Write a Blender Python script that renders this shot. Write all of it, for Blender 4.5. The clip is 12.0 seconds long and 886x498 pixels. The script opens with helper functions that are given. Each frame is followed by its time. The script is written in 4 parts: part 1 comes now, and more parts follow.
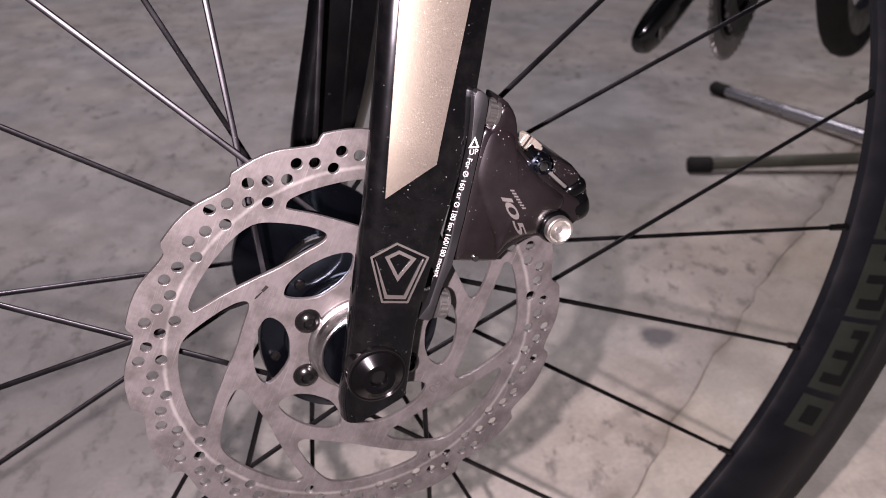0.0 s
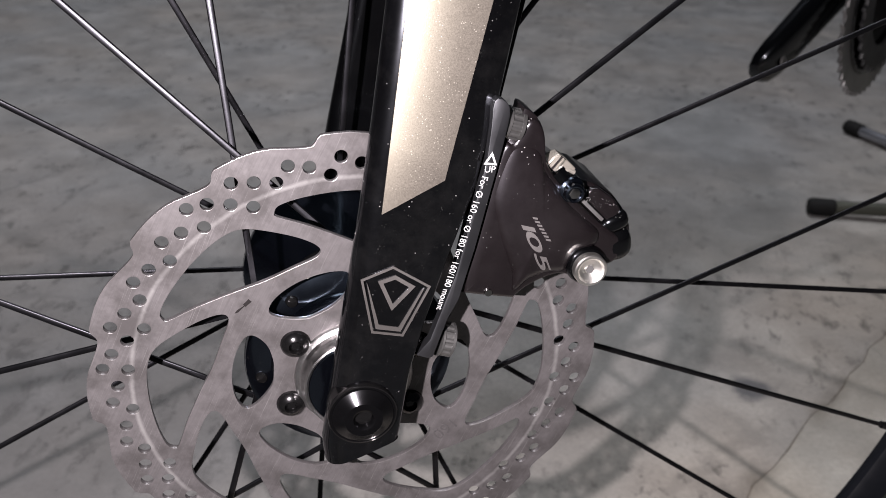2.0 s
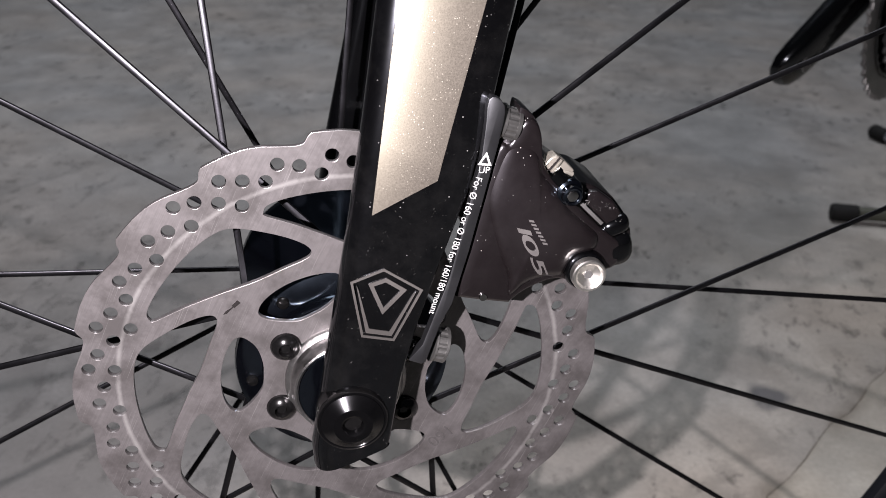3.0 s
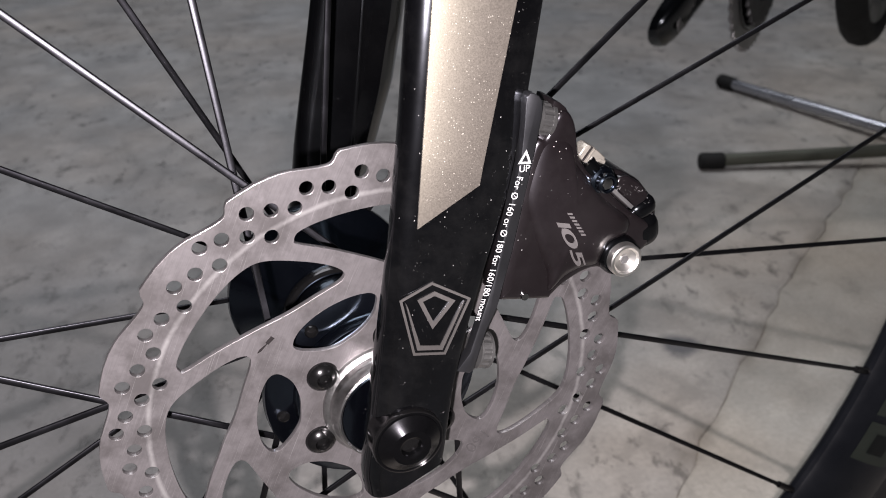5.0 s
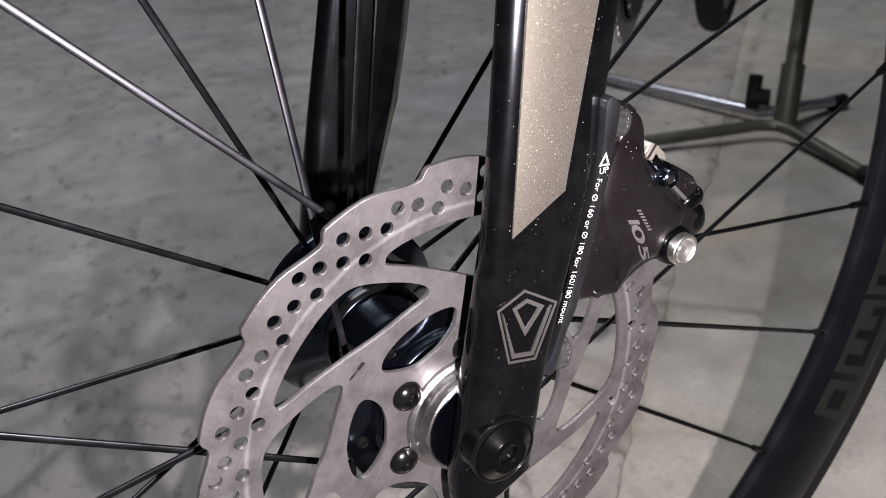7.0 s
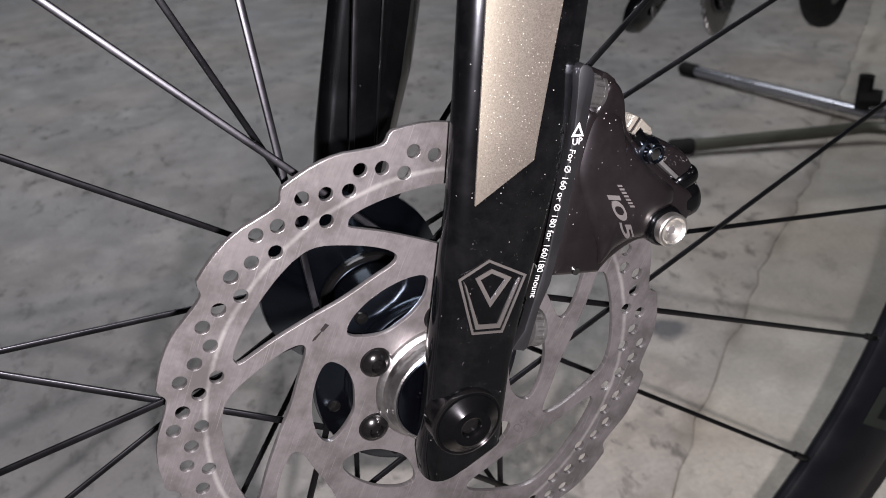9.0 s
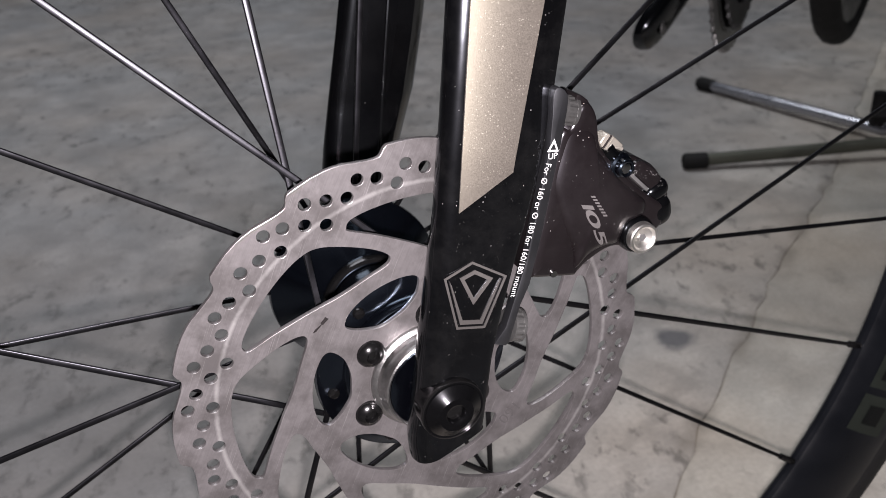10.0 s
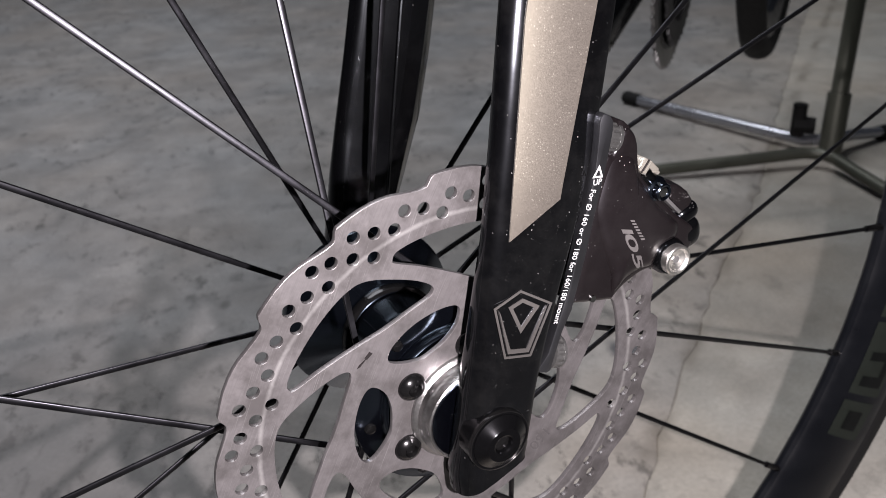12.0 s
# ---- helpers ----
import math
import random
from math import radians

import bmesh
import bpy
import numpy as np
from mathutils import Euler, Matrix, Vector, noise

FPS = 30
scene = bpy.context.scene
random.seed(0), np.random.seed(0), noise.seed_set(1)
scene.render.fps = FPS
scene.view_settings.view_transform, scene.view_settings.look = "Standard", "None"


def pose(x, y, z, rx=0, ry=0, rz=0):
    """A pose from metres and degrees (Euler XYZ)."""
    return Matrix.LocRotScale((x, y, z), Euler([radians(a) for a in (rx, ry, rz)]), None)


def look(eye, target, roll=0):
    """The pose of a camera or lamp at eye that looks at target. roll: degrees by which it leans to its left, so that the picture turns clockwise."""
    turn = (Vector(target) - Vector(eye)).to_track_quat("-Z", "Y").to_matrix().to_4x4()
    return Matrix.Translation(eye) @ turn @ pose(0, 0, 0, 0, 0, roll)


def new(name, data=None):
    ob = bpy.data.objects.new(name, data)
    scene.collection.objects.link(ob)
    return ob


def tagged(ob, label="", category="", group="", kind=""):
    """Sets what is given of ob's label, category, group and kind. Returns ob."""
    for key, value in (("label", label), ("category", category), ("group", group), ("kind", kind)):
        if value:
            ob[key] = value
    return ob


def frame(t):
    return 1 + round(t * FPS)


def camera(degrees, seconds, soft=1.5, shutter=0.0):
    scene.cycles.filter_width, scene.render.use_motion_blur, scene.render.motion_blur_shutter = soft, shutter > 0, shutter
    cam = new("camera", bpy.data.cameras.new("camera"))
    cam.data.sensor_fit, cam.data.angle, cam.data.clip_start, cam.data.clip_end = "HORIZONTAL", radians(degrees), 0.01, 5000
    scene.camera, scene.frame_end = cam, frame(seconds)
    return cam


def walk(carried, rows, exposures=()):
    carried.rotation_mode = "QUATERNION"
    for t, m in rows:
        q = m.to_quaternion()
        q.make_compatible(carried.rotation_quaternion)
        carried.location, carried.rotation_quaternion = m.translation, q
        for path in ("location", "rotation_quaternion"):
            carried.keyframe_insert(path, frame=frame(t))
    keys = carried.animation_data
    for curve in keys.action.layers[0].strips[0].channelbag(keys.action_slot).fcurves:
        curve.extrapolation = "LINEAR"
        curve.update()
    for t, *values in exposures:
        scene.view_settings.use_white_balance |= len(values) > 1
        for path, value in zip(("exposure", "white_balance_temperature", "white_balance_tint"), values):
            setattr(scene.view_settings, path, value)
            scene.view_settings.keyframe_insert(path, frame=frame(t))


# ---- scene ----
from mathutils.bvhtree import BVHTree

cam = camera(52.7, 12.0, soft=0.8)
cam.data.dof.use_dof, cam.data.dof.focus_distance, cam.data.dof.aperture_fstop = True, 0.262, 26.0
METRES = 0.35165
BASE = pose(-0.06775, -0.30821, 0.5200, -26.95, 0.0, -20.75)
ROWS = [
    (0.0, 0.0, 0.0, 0.0, -0.0, 0.0, 0.0),
    (0.5, 0.01, 0.0055, -0.0122, 0.39, 0.31, 0.05),
    (1.0, 0.033, 0.0152, -0.0102, 1.32, 0.53, -0.03),
    (1.5, 0.0751, 0.0606, 0.0016, 4.21, 0.57, -2.18),
    (2.0, 0.0862, 0.1191, 0.0164, 7.29, 0.55, -5.54),
    (2.5, 0.0996, 0.1397, 0.0196, 7.83, 0.73, -6.12),
    (3.0, 0.1055, 0.1435, 0.0201, 8.68, 0.48, -6.31),
    (3.2, 0.1108, 0.142, 0.012, 8.85, 0.4, -6.19),
    (4.8, -0.0034, 0.1463, 0.0254, 1.78, 0.11, -0.06),
    (5.0, -0.037, 0.1538, 0.0316, -0.33, -0.12, 1.25),
    (5.5, -0.059, 0.1534, 0.0336, -1.6, -0.15, 2.23),
    (6.0, -0.0839, 0.1558, 0.0289, -3.71, 0.02, 3.91),
    (6.5, -0.1697, 0.1782, 0.0508, -7.52, -0.37, 5.67),
    (7.0, -0.2117, 0.1659, 0.0496, -9.79, -0.54, 6.73),
    (7.2, -0.2457, 0.1725, 0.0493, -11.83, -0.76, 7.6),
    (8.8, -0.1456, 0.1767, 0.0267, -5.15, -0.55, 4.85),
    (9.0, -0.1082, 0.1602, 0.0182, -2.87, -0.19, 3.97),
    (9.5, -0.0509, 0.1116, 0.0009, 0.65, 0.31, 2.34),
    (10.0, -0.0842, 0.0853, 0.0098, -1.44, 0.6, 3.19),
    (10.5, -0.081, 0.1015, 0.0079, -1.28, 1.32, 3.11),
    (11.0, -0.0742, 0.0867, 0.0047, -1.29, 1.55, 2.97),
    (11.5, -0.0793, 0.0789, 0.0074, -1.4, 1.65, 2.97),
    (12.0, -0.1879, 0.1031, 0.0297, -6.74, 1.18, 5.04),
]
EXPOSURES = [
    (0.0, 0.21, 6750, 31), (0.5, 0.08, 6550, 25), (1.0, 0.06, 6500, 20), (1.5, -0.20, 6450, 19), (2.2, -0.10, 6300, 15), (3.4, -0.10, 6300, 15), (5.0, -0.05, 6300, 15), (7.0, 0.04, 6300, 15), (9.5, -0.05, 6300, 15), (11.3, -0.05, 6300, 15), (12.0, 0.02, 6300, 15),
]
walk(cam, [(t, BASE @ pose(METRES * x, METRES * y, METRES * z, 90 + pitch, roll, yaw)) for t, x, y, z, yaw, pitch, roll in ROWS], EXPOSURES)

# ---- light: a small white lamp close to the viewer, a dim yard lamp overhead, night sky ----
world = bpy.data.worlds.new("night")
scene.world = world
world.use_nodes = True
world.node_tree.nodes["Background"].inputs[0].default_value = (0.80, 0.88, 1.0, 1)
world.node_tree.nodes["Background"].inputs[1].default_value = 0.035


def lamp(name, kind, where, power, size, colour, target=None):
    data = bpy.data.lights.new(name, kind)
    data.energy, data.color = power, colour
    if kind == "AREA":
        data.shape, data.size = "DISK", size
    else:
        data.shadow_soft_size, data.spot_size, data.spot_blend = size, radians(125), 0.7
    ob = new(name, data)
    ob.matrix_world = look(where, target) if target else Matrix.Translation(where)
    return ob


lamp("torch_light", "SPOT", (-0.084, -0.270, 0.498), 31.0, 0.003, (1.0, 0.925, 0.905), (0.02, -0.02, 0.37))
lamp("yard_light", "AREA", (0.15, 1.5, 3.1), 96.0, 2.4, (0.965, 0.99, 0.985), (0.2, 1.2, 0.0))

# ---- materials ----


class Nodes:
    """Short hand for a node tree."""

    def __init__(self, name):
        self.mat = bpy.data.materials.new(name)
        self.mat.use_nodes = True
        self.tree = self.mat.node_tree
        self.bsdf = self.tree.nodes["Principled BSDF"]
        geo = self.tree.nodes.new("ShaderNodeNewGeometry")
        self.place = geo.outputs["Position"]

    def add(self, kind, **sockets):
        node = self.tree.nodes.new(kind)
        for key, value in sockets.items():
            self.link(node.inputs[key.replace("_", " ")], value)
        return node

    def link(self, socket, value):
        if isinstance(value, bpy.types.NodeSocket):
            self.tree.links.new(value, socket)
        else:
            socket.default_value = value

    def set(self, **sockets):
        for key, value in sockets.items():
            self.link(self.bsdf.inputs[key.replace("_", " ")], value)
        return self

    def grained(self, across, along, deg):
        """Coordinates for lines drawn out along a slope in the wheel plane."""
        turn = self.add("ShaderNodeMapping", Vector=self.place, Rotation=(0, radians(deg), 0))
        m = self.add("ShaderNodeMapping", Vector=turn.outputs[0], Scale=(along, along, across))
        return m.outputs[0]

    def noise(self, scale, detail=4.0, rough=0.55, vector=None):
        n = self.add("ShaderNodeTexNoise", Vector=vector or self.place, Scale=scale, Detail=detail, Roughness=rough)
        return n.outputs["Fac"]

    def cells(self, scale, vector=None):
        n = self.add("ShaderNodeTexVoronoi", Vector=vector or self.place, Scale=scale)
        return n.outputs["Distance"]

    def ramp(self, fac, *stops):
        n = self.tree.nodes.new("ShaderNodeValToRGB")
        self.link(n.inputs[0], fac)
        el = n.color_ramp.elements
        while len(el) < len(stops):
            el.new(0.5)
        for e, (at, c) in zip(el, stops):
            e.position = at
            e.color = (c, c, c, 1) if isinstance(c, (int, float)) else (*c, 1)
        return n.outputs[0]

    def mix(self, fac, a, b, how="MIX"):
        n = self.tree.nodes.new("ShaderNodeMix")
        n.data_type, n.blend_type = "RGBA", how
        self.link(n.inputs["Factor"], fac)
        for k, v in ((6, a), (7, b)):
            self.link(n.inputs[k], (*v, 1) if isinstance(v, tuple) else v)
        return n.outputs[2]

    def maths(self, how, a, b):
        n = self.tree.nodes.new("ShaderNodeMath")
        n.operation = how
        self.link(n.inputs[0], a)
        self.link(n.inputs[1], b)
        return n.outputs[0]

    def bump(self, height, strength, distance):
        n = self.add("ShaderNodeBump", Height=height, Strength=strength, Distance=distance)
        self.link(self.bsdf.inputs["Normal"], n.outputs[0])
        return self


def plain(name, colour, rough, metal=0.0, coat=0.0, grain=900.0, amount=0.35, bump=0.05, dust=0.0, shine=0.5, drawn=0.0, coat_rough=0.05, uneven=1.0):
    """Paint, rubber or metal with fine grain, uneven gloss and, where wanted, specks of dust."""
    n = Nodes(name)
    fine, broad = n.noise(grain, 5), n.noise(grain * 0.06, 4)
    dark = tuple(c * (1 - amount) for c in colour)
    col = n.mix(n.maths("MULTIPLY", fine, broad), dark, tuple(min(1, c * (1 + amount)) for c in colour))
    if dust:
        spot = n.ramp(n.cells(640), (0.0, 1), (0.04, 1), (0.13, 0))
        some = n.ramp(n.noise(210, 3), (0.66 - 0.1 * dust, 0), (0.74 - 0.1 * dust, 1))
        col = n.mix(n.maths("MULTIPLY", n.maths("MULTIPLY", spot, some), 0.75), col, (0.24, 0.235, 0.23))
        film = n.ramp(n.noise(60, 6, 0.7), (0.45, 0), (0.8, 1))
        col = n.mix(n.maths("MULTIPLY", film, 0.004 * dust), col, (0.45, 0.44, 0.43))
    n.set(Specular_IOR_Level=shine)
    n.set(Base_Color=col, Metallic=metal, Roughness=n.ramp(broad, (0.3, max(0.02, rough - 0.07 * uneven)), (0.7, rough + 0.09 * uneven)))
    if drawn:
        round_z = n.add("ShaderNodeTangent")
        round_z.direction_type, round_z.axis = "RADIAL", "Z"
        n.set(Anisotropic=drawn, Anisotropic_Rotation=0.25, Tangent=round_z.outputs[0])
    if coat:
        n.set(Coat_Weight=coat, Coat_Roughness=coat_rough)
    if bump:
        n.bump(fine, bump, 0.0002)
    return n.mat


FORK_BLACK = plain("fork_black", (0.0006, 0.0006, 0.0007), 0.12, coat=0.1, dust=1.0, bump=0.0, shine=0.55, coat_rough=0.10, uneven=0.3)
GLOSS_BLACK = plain("gloss_black", (0.0005, 0.0005, 0.0006), 0.15, coat=0.1, dust=0.3, bump=0.01, shine=0.4, uneven=0.2)
HUB_BLACK = plain("hub_black", (0.0002, 0.0002, 0.0004), 0.16, dust=0.1, bump=0.02, shine=1.0, uneven=0.5)
BOLT_BLACK = plain("bolt_black", (0.040, 0.039, 0.040), 0.15, metal=0.95, bump=0.03)
KNURL = plain("knurled_steel", (0.105, 0.104, 0.102), 0.34, metal=0.85, amount=0.4, bump=0.2)
BOLT_DARK = plain("bolt_dark", (0.009, 0.009, 0.010), 0.17, metal=0.9, bump=0.03, dust=0.4)
MATT_BLACK = plain("matt_black", (0.012, 0.012, 0.013), 0.5, dust=0.3)
SPOKE_BLACK = plain("spoke_black", (0.018, 0.018, 0.0205), 0.36, metal=0.95, bump=0.06, grain=1500)
CARBON = plain("rim_carbon", (0.0026, 0.0030, 0.0042), 0.34, dust=0.15, bump=0.05, shine=0.22)
RUBBER = plain("rubber", (0.006, 0.006, 0.006), 0.75, bump=0.3, shine=0.2)
CALIPER_PAINT = plain("caliper_paint", (0.0027, 0.0020, 0.0022), 0.34, coat=0.7, dust=1.0, bump=0.06, shine=0.14, coat_rough=0.16)
ADAPTER_BLACK = plain("adapter_black", (0.0018, 0.0018, 0.0021), 0.36, coat=0.1, dust=0.5, shine=0.85, coat_rough=0.2)
for paint, tint in ((FORK_BLACK, (0.86, 0.90, 1.0, 1)), (GLOSS_BLACK, (0.86, 0.92, 1.0, 1)), (HUB_BLACK, (0.62, 0.78, 1.0, 1)), (CALIPER_PAINT, (0.94, 0.90, 1.0, 1)), (ADAPTER_BLACK, (0.92, 0.94, 1.0, 1))):
    paint.node_tree.nodes["Principled BSDF"].inputs["Specular Tint"].default_value = tint
STEEL = plain("bright_steel", (0.34, 0.335, 0.33), 0.20, metal=1.0, amount=0.15)
COLLAR_STEEL = plain("collar_steel", (0.36, 0.355, 0.35), 0.30, metal=1.0, amount=0.6, bump=1.0, grain=500)
OLIVE_PAINT = plain("olive_paint", (0.085, 0.088, 0.070), 0.42, metal=0.5, amount=0.3, grain=200)
BRIGHT = plain("polished_steel", (0.72, 0.70, 0.66), 0.27, metal=1.0, amount=0.1)
DULL_STEEL = plain("dull_steel", (0.19, 0.187, 0.185), 0.36, metal=0.85, amount=0.3, bump=0.15)
CHROME = plain("chrome_tube", (0.42, 0.43, 0.47), 0.26, metal=0.85, amount=0.3, grain=200)
BRASS = plain("pale_brass", (0.36, 0.335, 0.29), 0.34, metal=0.8)
WHITE_INK = plain("white_ink", (0.21, 0.21, 0.21), 0.6, amount=0.1)
GREY_INK = plain("grey_ink", (0.046, 0.043, 0.041), 0.40, metal=0.5, amount=0.3)
DIM_INK = plain("dim_ink", (0.062, 0.058, 0.057), 0.4, metal=0.4, amount=0.2)
RIM_INK = plain("rim_ink", (0.0075, 0.0096, 0.0075), 0.5, amount=0.3, shine=0.25)
RIM_DARK = plain("rim_dark", (0.0022, 0.0026, 0.0026), 0.45, shine=0.14)
STAMP = plain("stamp_grey", (0.03, 0.028, 0.028), 0.5, shine=0.3)
DUST = plain("dust", (0.034, 0.033, 0.032), 0.8)
DARK_MARK = plain("dark_mark", (0.006, 0.005, 0.005), 0.6, shine=0.1)


def gold_paint():
    """Pale pinkish base under fine yellow metal flake."""
    n = Nodes("champagne_flake")
    pick = n.noise(2600, 2)
    cloud = n.noise(420, 3)
    grain = n.ramp(n.maths("ADD", n.maths("MULTIPLY", pick, 0.75), n.maths("MULTIPLY", cloud, 0.25)), (0.38, 0), (0.64, 1))
    col = n.mix(grain, (0.020, 0.0175, 0.0160), (0.029, 0.0255, 0.0232))
    spark = n.ramp(n.cells(1250), (0.0, 1), (0.11, 1), (0.18, 0))
    spark = n.maths("MULTIPLY", spark, n.ramp(n.noise(260), (0.46, 0), (0.54, 1)))
    col = n.mix(spark, col, (0.17, 0.16, 0.14))
    n.set(Base_Color=col, Specular_IOR_Level=1.0, Specular_Tint=(1.0, 0.93, 0.72, 1), Roughness=n.ramp(pick, (0.3, 0.45), (0.7, 0.54)), Coat_Weight=0.08, Coat_Roughness=0.2)
    return n.bump(n.maths("ADD", pick, spark), 0.12, 0.00012).mat


def rotor_steel():
    """Ground stainless steel with cross grain, a worn pad track and stains."""
    n = Nodes("rotor_steel")
    a = n.noise(1.0, 5, 0.6, n.grained(2400, 60, 62))
    b = n.noise(420, 5, 0.6)
    stain = n.noise(70, 6, 0.65)
    off = n.add("ShaderNodeVectorMath", )
    off.operation = "SUBTRACT"
    n.link(off.inputs[0], n.place)
    off.inputs[1].default_value = (0, -0.044, 0.345)
    length = n.add("ShaderNodeVectorMath")
    length.operation = "LENGTH"
    n.link(length.inputs[0], off.outputs[0])
    r = n.maths("MULTIPLY", length.outputs["Value"], 10.0)
    waver = n.maths("ADD", r, n.maths("MULTIPLY", n.maths("SUBTRACT", n.noise(120, 4), 0.5), 0.012))
    track = n.ramp(waver, (0.661, 0), (0.667, 1), (0.672, 1), (0.679, 0))
    scratch = n.ramp(n.noise(1.0, 3, 0.5, n.grained(3600, 45, 66)), (0.62, 0), (0.70, 1))
    grain = n.maths("MULTIPLY", n.maths("ADD", a, b), 0.5)
    col = n.mix(n.ramp(grain, (0.3, 0), (0.7, 1)), (0.108, 0.101, 0.102), (0.150, 0.140, 0.142))
    col = n.mix(n.ramp(stain, (0.44, 0), (0.62, 0.75)), col, (0.068, 0.063, 0.062))
    col = n.mix(n.maths("MULTIPLY", n.maths("MULTIPLY", track, n.ramp(stain, (0.40, 0.9), (0.62, 0.35))), 0.9), col, (0.27, 0.262, 0.258))
    col = n.mix(n.maths("MULTIPLY", scratch, 0.5), col, (0.23, 0.222, 0.22))
    n.set(Base_Color=col, Metallic=0.75, Roughness=n.ramp(grain, (0.25, 0.29), (0.75, 0.35)))
    return n.bump(n.maths("ADD", grain, n.maths("MULTIPLY", track, -1.5)), 0.06, 0.0001).mat


# where the yard lies behind the wheel, and the line of the joint between the two slabs
YARD = Matrix.Translation((0.910, 0.9375, 0)) @ Matrix.Rotation(radians(-16.47), 4, "Z") @ Matrix.Translation((-0.6355, -1.1485, 0))
JOINT = [(-1.9, -2.7), (-0.9, -1.33), (-0.2, -0.37), (0.254, 0.242), (0.356, 0.384), (0.51, 0.596), (0.571, 0.662), (0.709, 0.839), (0.994, 1.243), (1.497, 1.95), (3.2, 4.3), (7.0, 9.6)]


def concrete(name, light, dark, stain, dark_patch=None):
    n = Nodes(name)
    broad, mid, fine = n.noise(2.2, 6, 0.6), n.noise(11, 6, 0.6), n.noise(220, 4, 0.6)
    col = n.mix(n.ramp(mid, (0.32, 0), (0.68, 1)), dark, light)
    col = n.mix(n.ramp(broad, (0.38, 0.6), (0.62, 0)), col, stain)
    # rough patches: open pores, dark chips and crumbs, denser in places
    worn = n.ramp(n.noise(3.4, 5, 0.62), (0.42, 0.10), (0.56, 1))
    turned = n.add("ShaderNodeMapping", Vector=n.place, Rotation=(0, 0, radians(22)))
    long_way = n.add("ShaderNodeMapping", Vector=turned.outputs[0], Scale=(1.0, 0.55, 1.0)).outputs[0]
    if dark_patch:
        away = n.add("ShaderNodeVectorMath")
        away.operation = "DISTANCE"
        n.link(away.inputs[0], n.place)
        away.inputs[1].default_value = dark_patch
        worn = n.maths("MAXIMUM", worn, n.ramp(n.maths("ADD", away.outputs["Value"], n.maths("MULTIPLY", mid, 0.2)), (0.26, 0.95), (0.48, 0.0)))
    pores = n.ramp(n.noise(42, 6, 0.75, long_way), (0.54, 0), (0.63, 1))
    col = n.mix(n.maths("MULTIPLY", n.maths("MULTIPLY", pores, worn), 0.78 if dark_patch else 0.20), col, tuple(c * 0.36 for c in dark))
    chips = n.ramp(n.cells(20, long_way), (0.0, 1), (0.07, 0.9), (0.17, 0))
    chips = n.maths("MULTIPLY", chips, n.ramp(n.noise(8, 4, 0.65), (0.54, 0), (0.60, 1)))
    col = n.mix(n.maths("MULTIPLY", chips, 0.6 if dark_patch else 0.16), col, tuple(c * 0.3 for c in dark))
    pits = n.maths("MAXIMUM", n.maths("MULTIPLY", pores, worn), chips)
    col = n.mix(n.maths("MULTIPLY", n.ramp(fine, (0.35, 1), (0.6, 0)), 0.25), col, tuple(c * 0.55 for c in dark))
    warped = n.add("ShaderNodeVectorMath")
    warped.operation = "ADD"
    wob = n.add("ShaderNodeTexNoise", Vector=n.place, Scale=9.0, Detail=5.0)
    wob_scaled = n.add("ShaderNodeVectorMath")
    wob_scaled.operation = "SCALE"
    wob_scaled.inputs[3].default_value = 0.10
    n.link(wob_scaled.inputs[0], wob.outputs["Color"])
    n.link(warped.inputs[0], n.place)
    n.link(warped.inputs[1], wob_scaled.outputs[0])
    edge = n.add("ShaderNodeTexVoronoi", Vector=warped.outputs[0], Scale=2.3)
    edge.feature = "DISTANCE_TO_EDGE"
    crack = n.maths("MULTIPLY", n.ramp(edge.outputs["Distance"], (0.0, 1), (0.008, 0.8), (0.020, 0)), n.ramp(n.noise(6.0, 4), (0.48, 0), (0.58, 1)))
    col = n.mix(n.maths("MULTIPLY", crack, 0.3), col, tuple(c * 0.45 for c in dark))
    pale = n.ramp(n.noise(26, 6, 0.7), (0.60, 0), (0.78, 1))
    col = n.mix(n.maths("MULTIPLY", pale, 0.35), col, tuple(min(1, c * 1.35) for c in light))
    blot = n.add("ShaderNodeTexNoise", Vector=warped.outputs[0], Scale=7.0, Detail=6.0, Roughness=0.62, Distortion=0.4)
    col = n.mix(n.maths("MULTIPLY", n.ramp(blot.outputs["Fac"], (0.50, 0), (0.66, 1)), 0.4 if dark_patch else 0.26), col, tuple(c * 0.62 for c in dark))
    # brownish and cooler areas, and clouded trowel marks
    col = n.mix(1.0, col, n.mix(n.ramp(n.noise(3.1, 4, 0.55), (0.36, 0), (0.66, 1)), (0.975, 1.0, 1.02), (1.05, 1.0, 0.95)), "MULTIPLY")
    cloud = n.noise(9, 6, 0.66)
    col = n.mix(1.0, col, n.mix(n.ramp(cloud, (0.34, 0), (0.66, 1)), (0.88, 0.88, 0.88), (1.07, 1.07, 1.07)), "MULTIPLY")
    if dark_patch:
        # a darker patch with a ragged edge
        off = n.add("ShaderNodeVectorMath")
        off.operation = "DISTANCE"
        n.link(off.inputs[0], warped.outputs[0])
        off.inputs[1].default_value = dark_patch
        ragged = n.maths("ADD", off.outputs["Value"], n.maths("MULTIPLY", n.noise(16, 5, 0.65), 0.22))
        col = n.mix(n.ramp(ragged, (0.24, 0.52), (0.50, 0.0)), col, tuple(c * 0.45 for c in dark))
    # brown dirt washed out of the joint, and one round dark spot beside it
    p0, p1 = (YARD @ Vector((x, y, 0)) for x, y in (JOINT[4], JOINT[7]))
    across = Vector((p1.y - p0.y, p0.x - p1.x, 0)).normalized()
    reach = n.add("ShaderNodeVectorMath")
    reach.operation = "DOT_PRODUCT"
